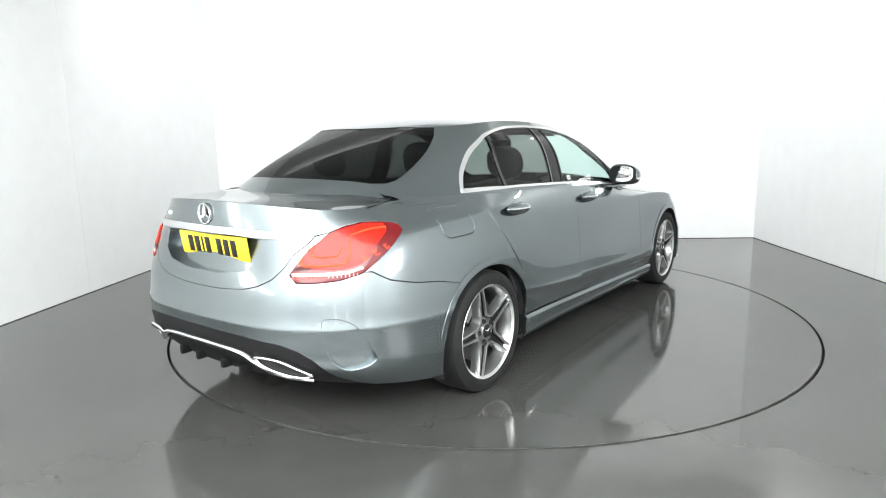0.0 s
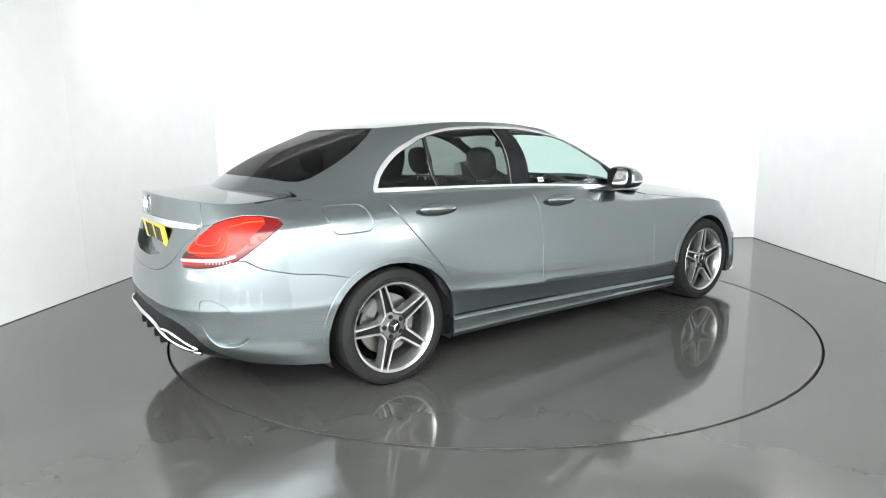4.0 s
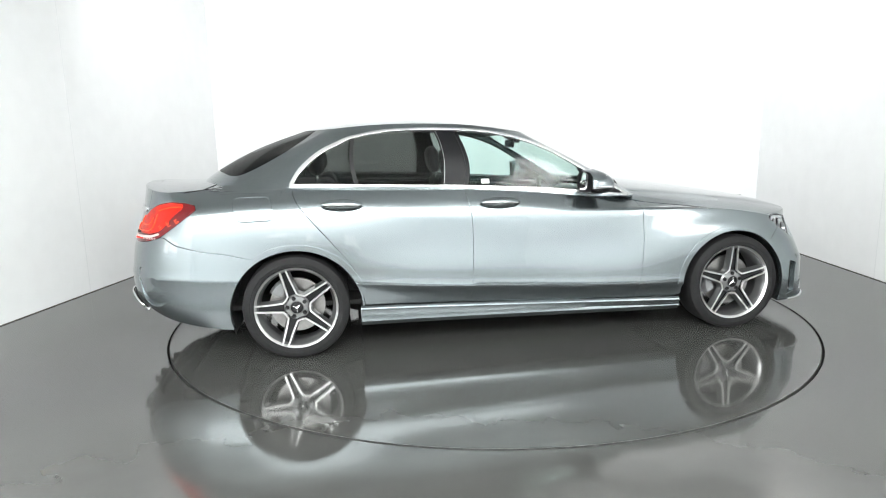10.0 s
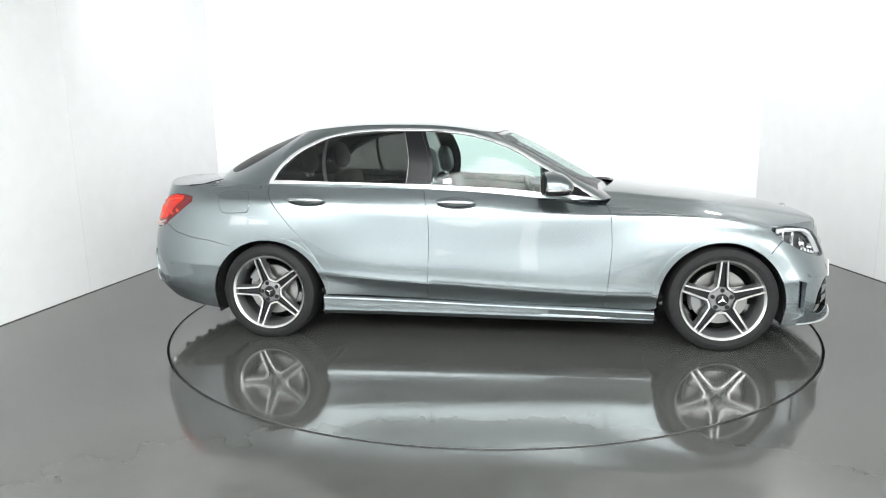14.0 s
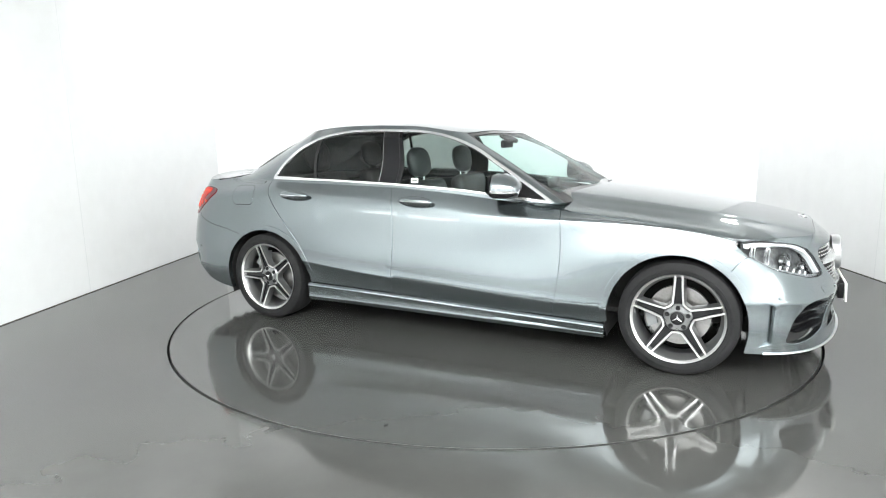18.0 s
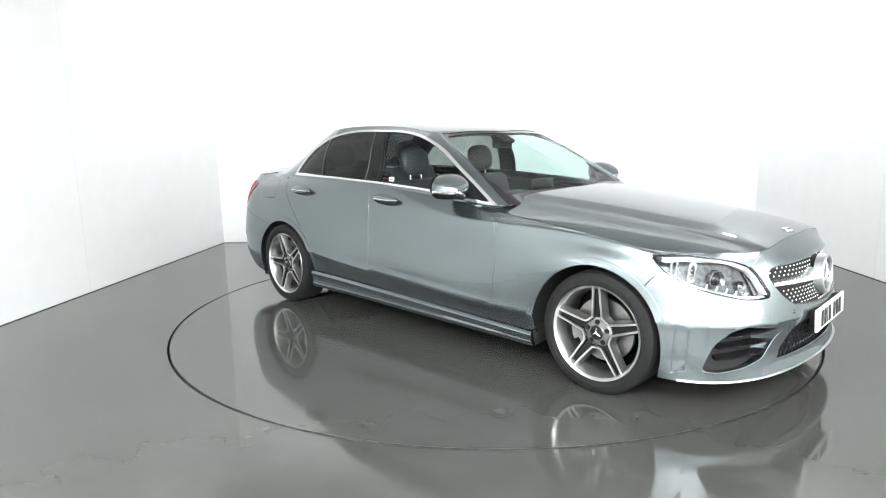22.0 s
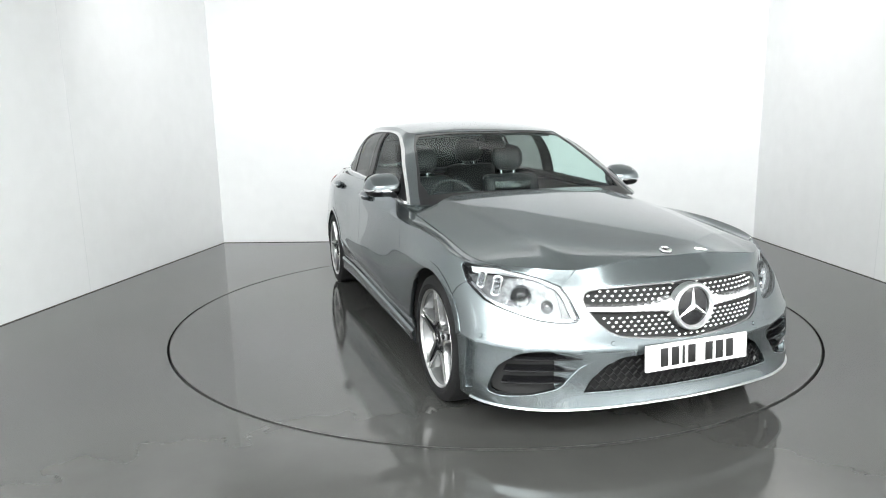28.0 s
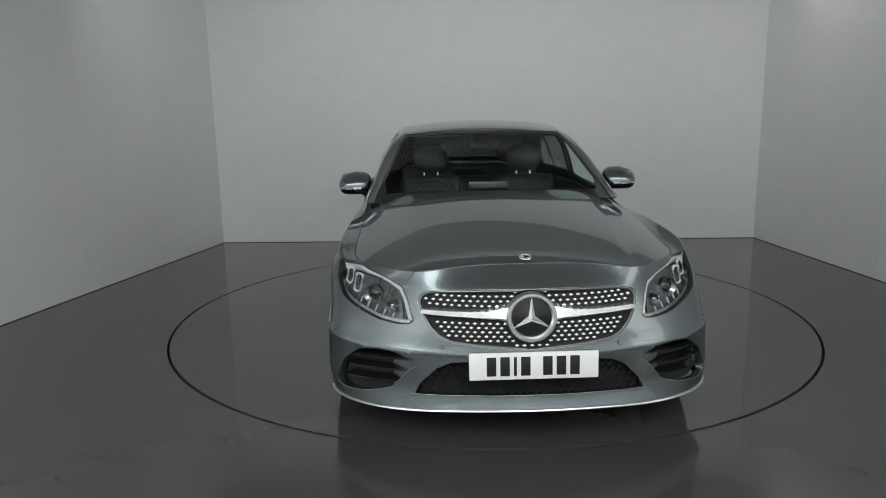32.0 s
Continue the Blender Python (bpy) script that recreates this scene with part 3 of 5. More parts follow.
# outlines that wrap round the corners
LAMP = pts3(BODY, (1.676, .836, .734), (1.697, .815, .751), (1.74, .757, .757), (1.80, .716, .752), (1.886, .668, .733), (1.969, .59, .71), (2.023, .526, .682), (2.056, .505, .64), (2.083, .492, .593),
            (2.104, .480, .556), (2.101, .497, .539), (2.079, .545, .535), (2.031, .627, .543), (1.945, .729, .576), (1.851, .803, .613), (1.744, .839, .673))
TAIL = pts3(BODY, (-2.382, .524, .753), (-2.35, .555, .81), (-2.318, .586, .862), (-2.252, .633, .922), (-2.19, .67, .945), (-2.121, .704, .957), (-2.04, .74, .955), (-1.976, .772, .942), (-1.966, .80, .915),
            (-2.01, .805, .88), (-2.063, .805, .842), (-2.12, .79, .80), (-2.183, .772, .757), (-2.274, .708, .73), (-2.33, .64, .722), (-2.375, .56, .721))
LID_LOW = pts3(BODY, (-2.292, .592, .912), (-2.355, .528, .839), (-2.385, .495, .78), (-2.411, .448, .729), (-2.43, .38, .695), (-2.446, .298, .675), (-2.46, .15, .662), (-2.462, 0, .66))
SKIRT_TOP = pts3(BODY, (-2.15, .765, .235), (-2.225, .735, .262), (-2.29, .69, .31), (-2.364, .63, .396), (-2.40, .575, .435), (-2.435, .50, .458), (-2.47, .3, .468), (-2.487, 0, .472))
GRILLE = pts3(BODY, (2.233, 0, .459), (2.229, .084, .461), (2.211, .223, .470), (2.183, .334, .482), (2.164, .376, .501), (2.139, .417, .538), (2.113, .444, .579), (2.095, .457, .611), (2.084, .461, .632), (2.08, .450, .656), (2.085, .430, .670), (2.106, .383, .680), (2.146, .248, .689), (2.164, .084, .692), (2.165, 0, .693))
INTAKE = pts3(BODY, (2.22, 0, .258), (2.19, .25, .256), (2.14, .478, .252), (2.15, .455, .30), (2.174, .39, .365), (2.19, .33, .395), (2.21, .24, .405), (2.235, 0, .408))
SIDE_INTAKE = pts3(BODY, (1.936, .831, .237), (1.955, .815, .30), (1.977, .796, .355), (2.03, .72, .413), (2.079, .638, .428), (2.12, .54, .42), (2.16, .435, .393), (2.14, .50, .36), (2.125, .54, .315), (2.113, .574, .272), (2.06, .68, .24), (1.99, .785, .226))
SIDE_INTAKE = rounded(SIDE_INTAKE, 0.03, 4)
SLOT = pts3(BODY, (1.828, .876, .442), (1.885, .862, .425), (1.872, .863, .232), (1.816, .875, .213))

for sd in (1, -1):
    # wing: bonnet line, headlamp, bumper seam, wheel arch, door cut
    top = [(s, BV) for s in np.linspace(BODY.near(1.77, .725, .77)[0], BODY.near(0.80, .785, .89)[0], 24)]
    wing = top + flank(BODY, *FRONT_CUT[1:]) + flank(BODY, (1.0, sill_z(1.0)), *arch(*FRONT_ARCH, 186, 47)) + LAMP[-1:] + LAMP[:3]
    panel("front_wing", BODY, wing, PAINT, car, sd, step=0.03)
    # doors, below the waist
    s0, s1 = BODY.side(FRONT_CUT[0][0], 0.91)[0], BODY.side(MID_CUT[0][0], 0.98)[0]
    door = [(s, BV) for s in np.linspace(s1, s0, 12)] + flank(BODY, *FRONT_CUT[1:], *MID_CUT[::-1])
    fd = panel("front_door", BODY, door, PAINT, car, sd, step=0.03)
    s2 = BODY.side(REAR_CUT[0][0], 1.01)[0]
    door = [(s, BV) for s in np.linspace(s2, s1, 12)] + flank(BODY, *MID_CUT[1:]) + flank(BODY, *[p for p in arch(-1.415, 0.405, 0.385, 0, 30, 6)[:1] if p[0] > -1.0]) + flank(BODY, *REAR_CUT[::-1])
    rd = panel("rear_door", BODY, door, PAINT, car, sd, step=0.03)
    # rear wing, with the fuel flap on the right-hand side
    e0 = BODY.near(-2.29, .545, 1.0)[0]
    rear = [(s, BV) for s in np.linspace(s2, e0, 30)] + LID_LOW[:1] + TAIL[3:13]
    rear += pts3(BODY, (-2.155, .788, .755), (-2.086, .822, .711), (-1.95, .86, .676), (-1.80, .874, .654)) + flank(BODY, *arch(*REAR_ARCH, 122, -4)) + flank(BODY, *REAR_CUT[::-1])
    FLAP = rounded(flank(BODY, (-1.765, 0.972), (-1.545, 0.978), (-1.515, 0.845), (-1.735, 0.838)), 0.045, 6)
    panel("rear_wing", BODY, rear, PAINT, car, sd, step=0.03, holes=[FLAP] if sd < 0 else [])
    if sd < 0:
        panel("fuel_flap", BODY, FLAP, PAINT, car, sd, step=0.03, gap=0.0015)

# rolled lips round the wheel arches
for sd in (1, -1):
    for (cx, rx, rz), a0, a1 in ((FRONT_ARCH, 176, 22), (REAR_ARCH, 168, 12)):
        lip_out = flank(BODY, *arch(cx, rx + 0.001, rz + 0.001, a0, a1, 40), *arch(cx, rx + 0.034, rz + 0.034, a1, a0, 40))
        panel("arch_lip", BODY, lip_out, PAINT, car, sd, step=0.02, gap=0, lift=0.0035, thick=0.006, edge=0.002)
# shut line of the boot beside the rear screen
for sd in (1, -1):
    part("boot_seam", tube(curve([(x, y * sd, z) for x, y, z in ((-1.835, .617, 1.031), (-1.862, .632, 1.026), (-1.95, .664, 1.017), (-2.05, .672, 1.010))], 6), 0.0025, 6), UNDER, car)

# bumpers
seam = LAMP[-1:5:-1] + pts3(BODY, (2.036, .507, .705))
hood_front = [(s, BV) for s in np.linspace(BODY.near(2.052, .474, .765)[0], 0, 24)]
half = [(0, 0)] + [(s, 0.0) for s in np.linspace(0.15, BODY.near(1.75, .875, .17)[0], 24)] + flank(BODY, *arch(*FRONT_ARCH, -10, 47)) + seam + hood_front
panel("front_bumper", BODY, both(half), PAINT, car, 1, step=0.026,
      holes=[both(GRILLE), both(INTAKE), SIDE_INTAKE, [(-s, v) for s, v in SIDE_INTAKE], SLOT, [(-s, v) for s, v in SLOT]], thick=0.03,
      label="sculpted grey front bumper with intakes and a silver lip")
VENT = rounded(pts3(BODY, (-2.345, .668, .572), (-2.31, .715, .575), (-2.268, .758, .557), (-2.235, .785, .52), (-2.20, .803, .46), (-2.165, .817, .385), (-2.21, .787, .352), (-2.283, .727, .34), (-2.33, .68, .42)), 0.06, 6)
half = LID_LOW[::-1] + TAIL[3::-1] + TAIL[:11:-1] + pts3(BODY, (-2.155, .788, .755), (-2.086, .822, .711), (-1.95, .86, .676), (-1.80, .874, .654)) + flank(BODY, *arch(*REAR_ARCH, 122, 196)) + [(BODY.near(-1.9, .86, .18)[0], 0), (BODY.near(-2.05, .81, .19)[0], 0)] + SKIRT_TOP
panel("rear_bumper", BODY, both(half, BS), PAINT, car, 1, step=0.026, thick=0.03, holes=[VENT, [(2 * BS - s, v) for s, v in VENT]])
for sd in (1, -1):
    def sink(P, N, s, v):
        d = np.clip((P[:, 0] + 2.17) / -0.19, 0, 1)
        return P - N * (0.0008 + 0.034 * (1 - d))[:, None], N
    panel("bumper_vent", BODY, VENT, PAINT, car, sd, step=0.02, gap=-0.004, shape=sink)
half = SKIRT_TOP[::-1] + [(BODY.near(-2.17, .75, .21)[0], 0), (BODY.near(-2.34, .52, .25)[0], 0), (BS, 0)]
panel("diffuser", BODY, both(half, BS), BLACK, car, 1, step=0.03, lift=-0.004, label="black plastic rear diffuser")

# boot lid: deck and rear face
te = BODY.at(np.linspace(0, BS, 300), np.full(300, BV))
lid_edge = [tuple(q[:2]) for q in te if q[0] < -1.93]
panel("boot_lid", DECK, [(-1.86, 0), (-1.88, .30), (-1.90, .50)] + lid_edge + [(x, -y) for x, y in lid_edge[::-1]] + [(-1.90, -.50), (-1.88, -.30)], PAINT, car, 1, step=0.03, gap=0.002)
PLATE_NICHE = pts3(BODY, (-2.41, 0, .893), (-2.40, .2, .893), (-2.384, .385, .885), (-2.405, .362, .80), (-2.425, .29, .753), (-2.445, .12, .728), (-2.446, 0, .725))
half = [(BS, BV)] + [(s, BV) for s in np.linspace(BS - 0.1, BODY.near(-2.29, .545, 1.0)[0], 10)] + LID_LOW
lid_face = panel("boot_lid_face", BODY, both(half, BS), PAINT, car, 1, step=0.026, holes=[both(PLATE_NICHE, BS)], thick=0.055)
panel("plate_niche", BODY, both(PLATE_NICHE, BS), PAINT, car, 1, step=0.03, gap=-0.012, lift=-0.048)

# the swell that carries the rear pillar into the wing
def at_x(skin, v, x, lo, hi):
    """The skin's place at height v and length x, between two of its stations."""
    g = np.linspace(skin.s[lo], skin.s[hi], 160)
    q = skin.at(g, np.full(160, v))
    return float(np.interp(-x, -q[:, 0], g))


for sd in (1, -1):
    sw_v, sw_n, sw_f, rows, cols = [], [], [], 30, 8
    for i in range(rows + 1):
        x = -1.475 - 0.355 * i / rows
        vb, vc = BODY.v[-1] - 0.035, 0.035 + 0.02 * i / rows
        a, b = np.array([at_x(BODY, vb, x, 9, 13)]), np.array([at_x(CABIN, vc, x, 5, 8)])
        p0, n0 = BODY.at(a, [vb])[0], BODY.normal(a, np.array([vb]))[0]
        p1, n1 = CABIN.at(b, [vc])[0], CABIN.normal(b, np.array([vc]))[0]
        run = np.linalg.norm(p1 - p0)
        t0 = (p1 - p0) - n0 * np.dot(p1 - p0, n0)
        t1 = (p1 - p0) - n1 * np.dot(p1 - p0, n1)
        t0, t1 = t0 / np.linalg.norm(t0) * run, t1 / np.linalg.norm(t1) * run
        for k in range(cols + 1):
            u = k / cols
            p = (2 * u ** 3 - 3 * u * u + 1) * p0 + (u ** 3 - 2 * u * u + u) * t0 + (3 * u * u - 2 * u ** 3) * p1 + (u ** 3 - u * u) * t1
            n = n0 * (1 - u) + n1 * u
            n = n / np.linalg.norm(n)
            p = p + n * (0.0003 + 0.012 * math.sin(math.pi * u) ** 2)
            sw_v.append((p[0], p[1] * sd, p[2]))
            sw_n.append((n[0], n[1] * sd, n[2]))
    for i in range(rows):
        for k in range(cols):
            o = i * (cols + 1) + k
            f = (o, o + 1, o + cols + 2, o + cols + 1)
            e1, e2 = Vector(sw_v[f[1]]) - Vector(sw_v[f[0]]), Vector(sw_v[f[3]]) - Vector(sw_v[f[0]])
            sw_f.append(f if e1.cross(e2).dot(Vector(sw_n[o])) > 0 else f[::-1])
    mesh_ob("pillar_base", sw_v, sw_f, PAINT, car, normals=sw_n)

deck_corner = [(-1.55, .745), (-1.70, .725), (-1.85, .69), (-1.955, .662), (-1.95, .40), (-1.78, .42), (-1.60, .60)]
def corner_drop(P, N, s, v):
    return P - np.array([0, 0, 1.0]) * (0.005 + 0.009 * np.clip((P[:, 0] + 1.86) / 0.06, 0, 1))[:, None], N


for sd in (1, -1):
    panel("rear_wing_corner", DECK, deck_corner, PAINT, car, sd, step=0.03, gap=0.0, shape=corner_drop)

# bonnet
hood_edge = [tuple(q[:2]) for q in te if q[0] > 0.80]
hood_half = hood_edge + [(0.745, .765), (0.685, .715), (0.695, .64), (0.752, .50), (0.82, .30), (0.853, .12), (0.86, 0)]
panel("bonnet", HOOD, hood_half + [(x, -y) for x, y in hood_half[-2::-1]], PAINT, car, 1, step=0.02, gap=0.0045)

corner = [(0.835, .79), (0.755, .795), (0.63, .80), (0.56, .745), (0.58, .68), (0.72, .68), (0.72, .72), (0.76, .768), (0.80, .782)]
for sd in (1, -1):
    panel("wing_corner", HOOD, corner, PAINT, car, sd, step=0.03, gap=0.0, lift=-0.005)

# the bonnet's flanks, down to the headlamps
fall = LAMP[2:7] + pts3(BODY, (2.036, .507, .705)) + [(s, BV) for s in np.linspace(BODY.near(2.048, .478, .765)[0], BODY.near(1.77, .725, .77)[0], 16)]
for sd in (1, -1):
    panel("bonnet_corner", BODY, fall, PAINT, car, sd, step=0.025, gap=0.0, lift=-0.001)

rim = [(s, BV) for s in np.linspace(BODY.near(2.045, .483, .765)[0], 0, 16)]
panel("bonnet_seal", BODY, [(s, v - 0.03) for s, v in rim] + [(-s, v - 0.03) for s, v in rim[::-1]][1:] + [(-s, v) for s, v in rim] + rim[::-1][1:], UNDER, car, 1, step=0.03, gap=0.0, lift=-0.008, thick=0.012)

# roof skin, pillars and glass
S_A, S_C = CABIN.s[2], CABIN.s[7]
edge = CABIN.at(np.linspace(0, CS, 160), np.full(160, CV))
roof_edge = [tuple(q[:2]) for q in edge]
panel("roof", ROOF, roof_edge + [(x, -y) for x, y in roof_edge[-2:0:-1]], PAINT, car, 1, step=0.035, gap=-0.002, edge=0.001)
DLO_TOP = [(-1.43, 1.022), (-1.423, 1.056), (-1.369, 1.137), (-1.256, 1.231), (-1.13, 1.29), (-1.049, 1.32), (-.855, 1.354), (-.634, 1.363), (-.487, 1.36), (-.268, 1.349), (-.051, 1.312), (.163, 1.236), (.372, 1.118), (.576, .995), (.715, .909)]
DLO_LOW = [(-1.43, 1.022), (-.9, 1.016), (-.395, .998), (.1, .967), (.437, .937), (.715, .909)]


def low_z(x):
    return float(np.interp(x, [p[0] for p in DLO_LOW], [p[1] for p in DLO_LOW]))


top_c = curve(DLO_TOP, 6)
dlo = top_c + [(x, low_z(x)) for x in np.linspace(0.66, -1.40, 30)]


def top_z(x):
    q = sorted(shrink(dlo, 0.016)[2:len(top_c) - 2])
    return float(np.interp(x, [p[0] for p in q], [p[1] for p in q]))


def pane(x0, x1, lean0, lean1, n=16):
    """A window between two leaning uprights; x0 and x1 at the waist, the leans to the top."""
    z0, z1 = low_z(x0) + 0.014, low_z(x1) + 0.014
    a0, a1 = x0, x1
    for _ in range(8):
        a0, a1 = x0 + lean0 * (top_z(a0) - z0), x1 + lean1 * (top_z(a1) - z1)
    up = [(x, top_z(x)) for x in np.linspace(a0, a1, n)]
    return up + [(x, low_z(x) + 0.014) for x in np.linspace(x1, x0, n)]


DLO = flank(CABIN, *dlo)
wide, slim = shrink(dlo, 0.019), shrink(dlo, 0.0108)
blend = [min(1, max(0, (x + 1.25) / 0.25)) for x, z in dlo]
DLO_IN = flank(CABIN, *[(a[0] + (b[0] - a[0]) * k, a[1] + (b[1] - a[1]) * k) for a, b, k in zip(wide, slim, blend)])
WS_EDGE = pts3(CABIN, (.665, .715, .94), (.553, .688, 1.02), (.43, .655, 1.11), (.28, .618, 1.20), (.145, .583, 1.275), (.065, .553, 1.32))
WS_LOW, WS_TOP = WS_EDGE[0][0], WS_EDGE[-1][0]
SCREEN_EDGE = pts3(CABIN, (-1.29, .46, 1.345), (-1.325, .49, 1.32), (-1.385, .515, 1.28), (-1.45, .535, 1.235), (-1.52, .548, 1.20), (-1.59, .555, 1.165), (-1.66, .558, 1.133), (-1.715, .552, 1.106), (-1.765, .53, 1.088), (-1.81, .48, 1.086))
s_low = CABIN.near(-1.90, .50, 1.03)[0]
s_high = CABIN.near(-1.27, .45, 1.36)[0]
for sd in (1, -1):
    frame_out = ([(s, 0.0) for s in np.linspace(WS_LOW, s_low, 44)] + SCREEN_EDGE[::-1] + [(s_high, CV)]
                 + [(s, CV) for s in np.linspace(s_high - 0.03, WS_TOP, 30)] + WS_EDGE[::-1])
    panel("roof_pillar", CABIN, frame_out, PAINT, car, sd, step=0.03, gap=0, holes=[DLO], edge=0.001)
    panel("window_trim", CABIN, DLO, BRIGHT_TRIM, car, sd, step=0.03, gap=0, lift=0.004, holes=[DLO_IN], thick=0.01, label="chrome window surround")
    panel("centre_pillar", CABIN, flank(CABIN, *pane(-0.500, -0.352, -0.09, -0.13)), PILLAR, car, sd, gap=-0.004, lift=-0.004)
    for x0, lean, m in ((-0.502, -0.09, RIM_GREY), (-0.372, -0.13, RIM_DARK)):
        panel("pillar_strip", CABIN, flank(CABIN, *pane(x0, x0 + 0.0025, lean, lean, 5)), m, car, sd, gap=0, lift=0.0, step=0.02, edge=0.0005, thick=0.006)
    panel("quarter_bar", CABIN, flank(CABIN, *pane(-1.037, -1.025, -0.05, -0.05, 6)), GLOSS_BLACK, car, sd, gap=-0.003, lift=-0.002, step=0.02)
    panel("sail_panel", CABIN, flank(CABIN, *pane(0.46, 0.64, -0.55, -0.62, 8)), BLACK, car, sd, gap=-0.004, lift=-0.003, step=0.02)
    for nm, a, b, la, lb, m in (("quarter_window", -1.41, -1.036, 0.3, -0.05, PRIVACY), ("rear_window", -1.026, -0.498, -0.05, -0.09, PRIVACY), ("front_window", -0.354, 0.47, -0.13, -0.55, GLASS)):
        g = panel(nm, CABIN, flank(CABIN, *pane(a, b, la, lb)), m, car, sd, gap=-0.005, lift=-0.008, thick=0.0, edge=0.0)
        g.visible_shadow = False
label_out = flank(CABIN, (-0.262, 1.043), (-0.212, 1.043), (-0.209, 1.016), (-0.259, 1.016))
sticker = panel("window_sticker", CABIN, label_out, WHITE_PL, car, -1, gap=0, lift=-0.006, step=0.02, thick=0.001, edge=0.0003, label="small white paper label inside the front window")
panel("label_bar", CABIN, flank(CABIN, (-0.254, 1.032), (-0.219, 1.032), (-0.218, 1.026), (-0.253, 1.026)), INK, sticker, -1, gap=0, lift=-0.005, step=0.02, thick=0.0005, edge=0.0003)
half = [(0, 0.02), (WS_LOW * 0.5, 0.02), (WS_LOW, 0.02)] + WS_EDGE + [(WS_TOP, CV - 0.012), (0, CV - 0.012)]
ws = panel("windscreen", CABIN, both(half), GLASS, car, 1, gap=-0.01, lift=-0.006, thick=0, edge=0, label="clear windscreen with a dark printed border")
ws.visible_shadow = False
band = both([(0, CV - 0.010), (WS_TOP, CV - 0.010)] + WS_EDGE[::-1] + [(WS_LOW, 0.0), (0, 0.0)])
hole = both([(0, CV - 0.040), (WS_TOP - 0.05, CV - 0.042)] + [(s - 0.016, v) for s, v in WS_EDGE[-2:0:-1]] + [(WS_LOW - 0.06, 0.055), (0, 0.055)])
panel("windscreen_border", CABIN, band, GLOSS_BLACK, car, 1, gap=0, lift=-0.003, thick=0.004, holes=[hole])
low_edge = pts3(CABIN, (-1.86, .38, 1.096), (-1.92, .2, 1.105), (-1.94, 0, 1.108))
half = [(CS, CV - 0.008), (CS - 0.2, CV - 0.008), (s_high + 0.05, CV - 0.01)] + SCREEN_EDGE + low_edge
panel("boot_lid_front", CABIN, both([low_edge[-1]] + low_edge[-2::-1] + SCREEN_EDGE[:-3:-1] + [(s_low, 0.0), (CS, 0.0)], CS), PAINT, car, 1, gap=0.001, lift=-0.001, step=0.03)
bl = panel("rear_screen", CABIN, both(half, CS), DARK_GLASS, car, 1, gap=-0.004, lift=-0.003, thick=0, edge=0)
bl.visible_shadow = False


# ---- lights, grille and badges of the car ----
def on_skin(skin, x, y, z, lift=0.0):
    s, v = skin.near(x, abs(y), z)
    p, n = skin.at(np.array([s]), np.array([v]))[0], skin.normal(np.array([s]), np.array([v]))[0]
    p = p + n * lift
    if y < 0:
        p[1] *= -1
        n[1] *= -1
    return Vector(p), Vector(n)


def on_front(y, z, lift=0.0):
    """The place on the nose at y and z."""
    s, v = BODY.side(abs(y), z, 1)
    p, n = BODY.at([s], [v])[0], BODY.normal(np.array([s]), np.array([v]))[0]
    p = p + n * lift
    if y < 0:
        p[1] *= -1
        n[1] *= -1
    return Vector(p), Vector(n)


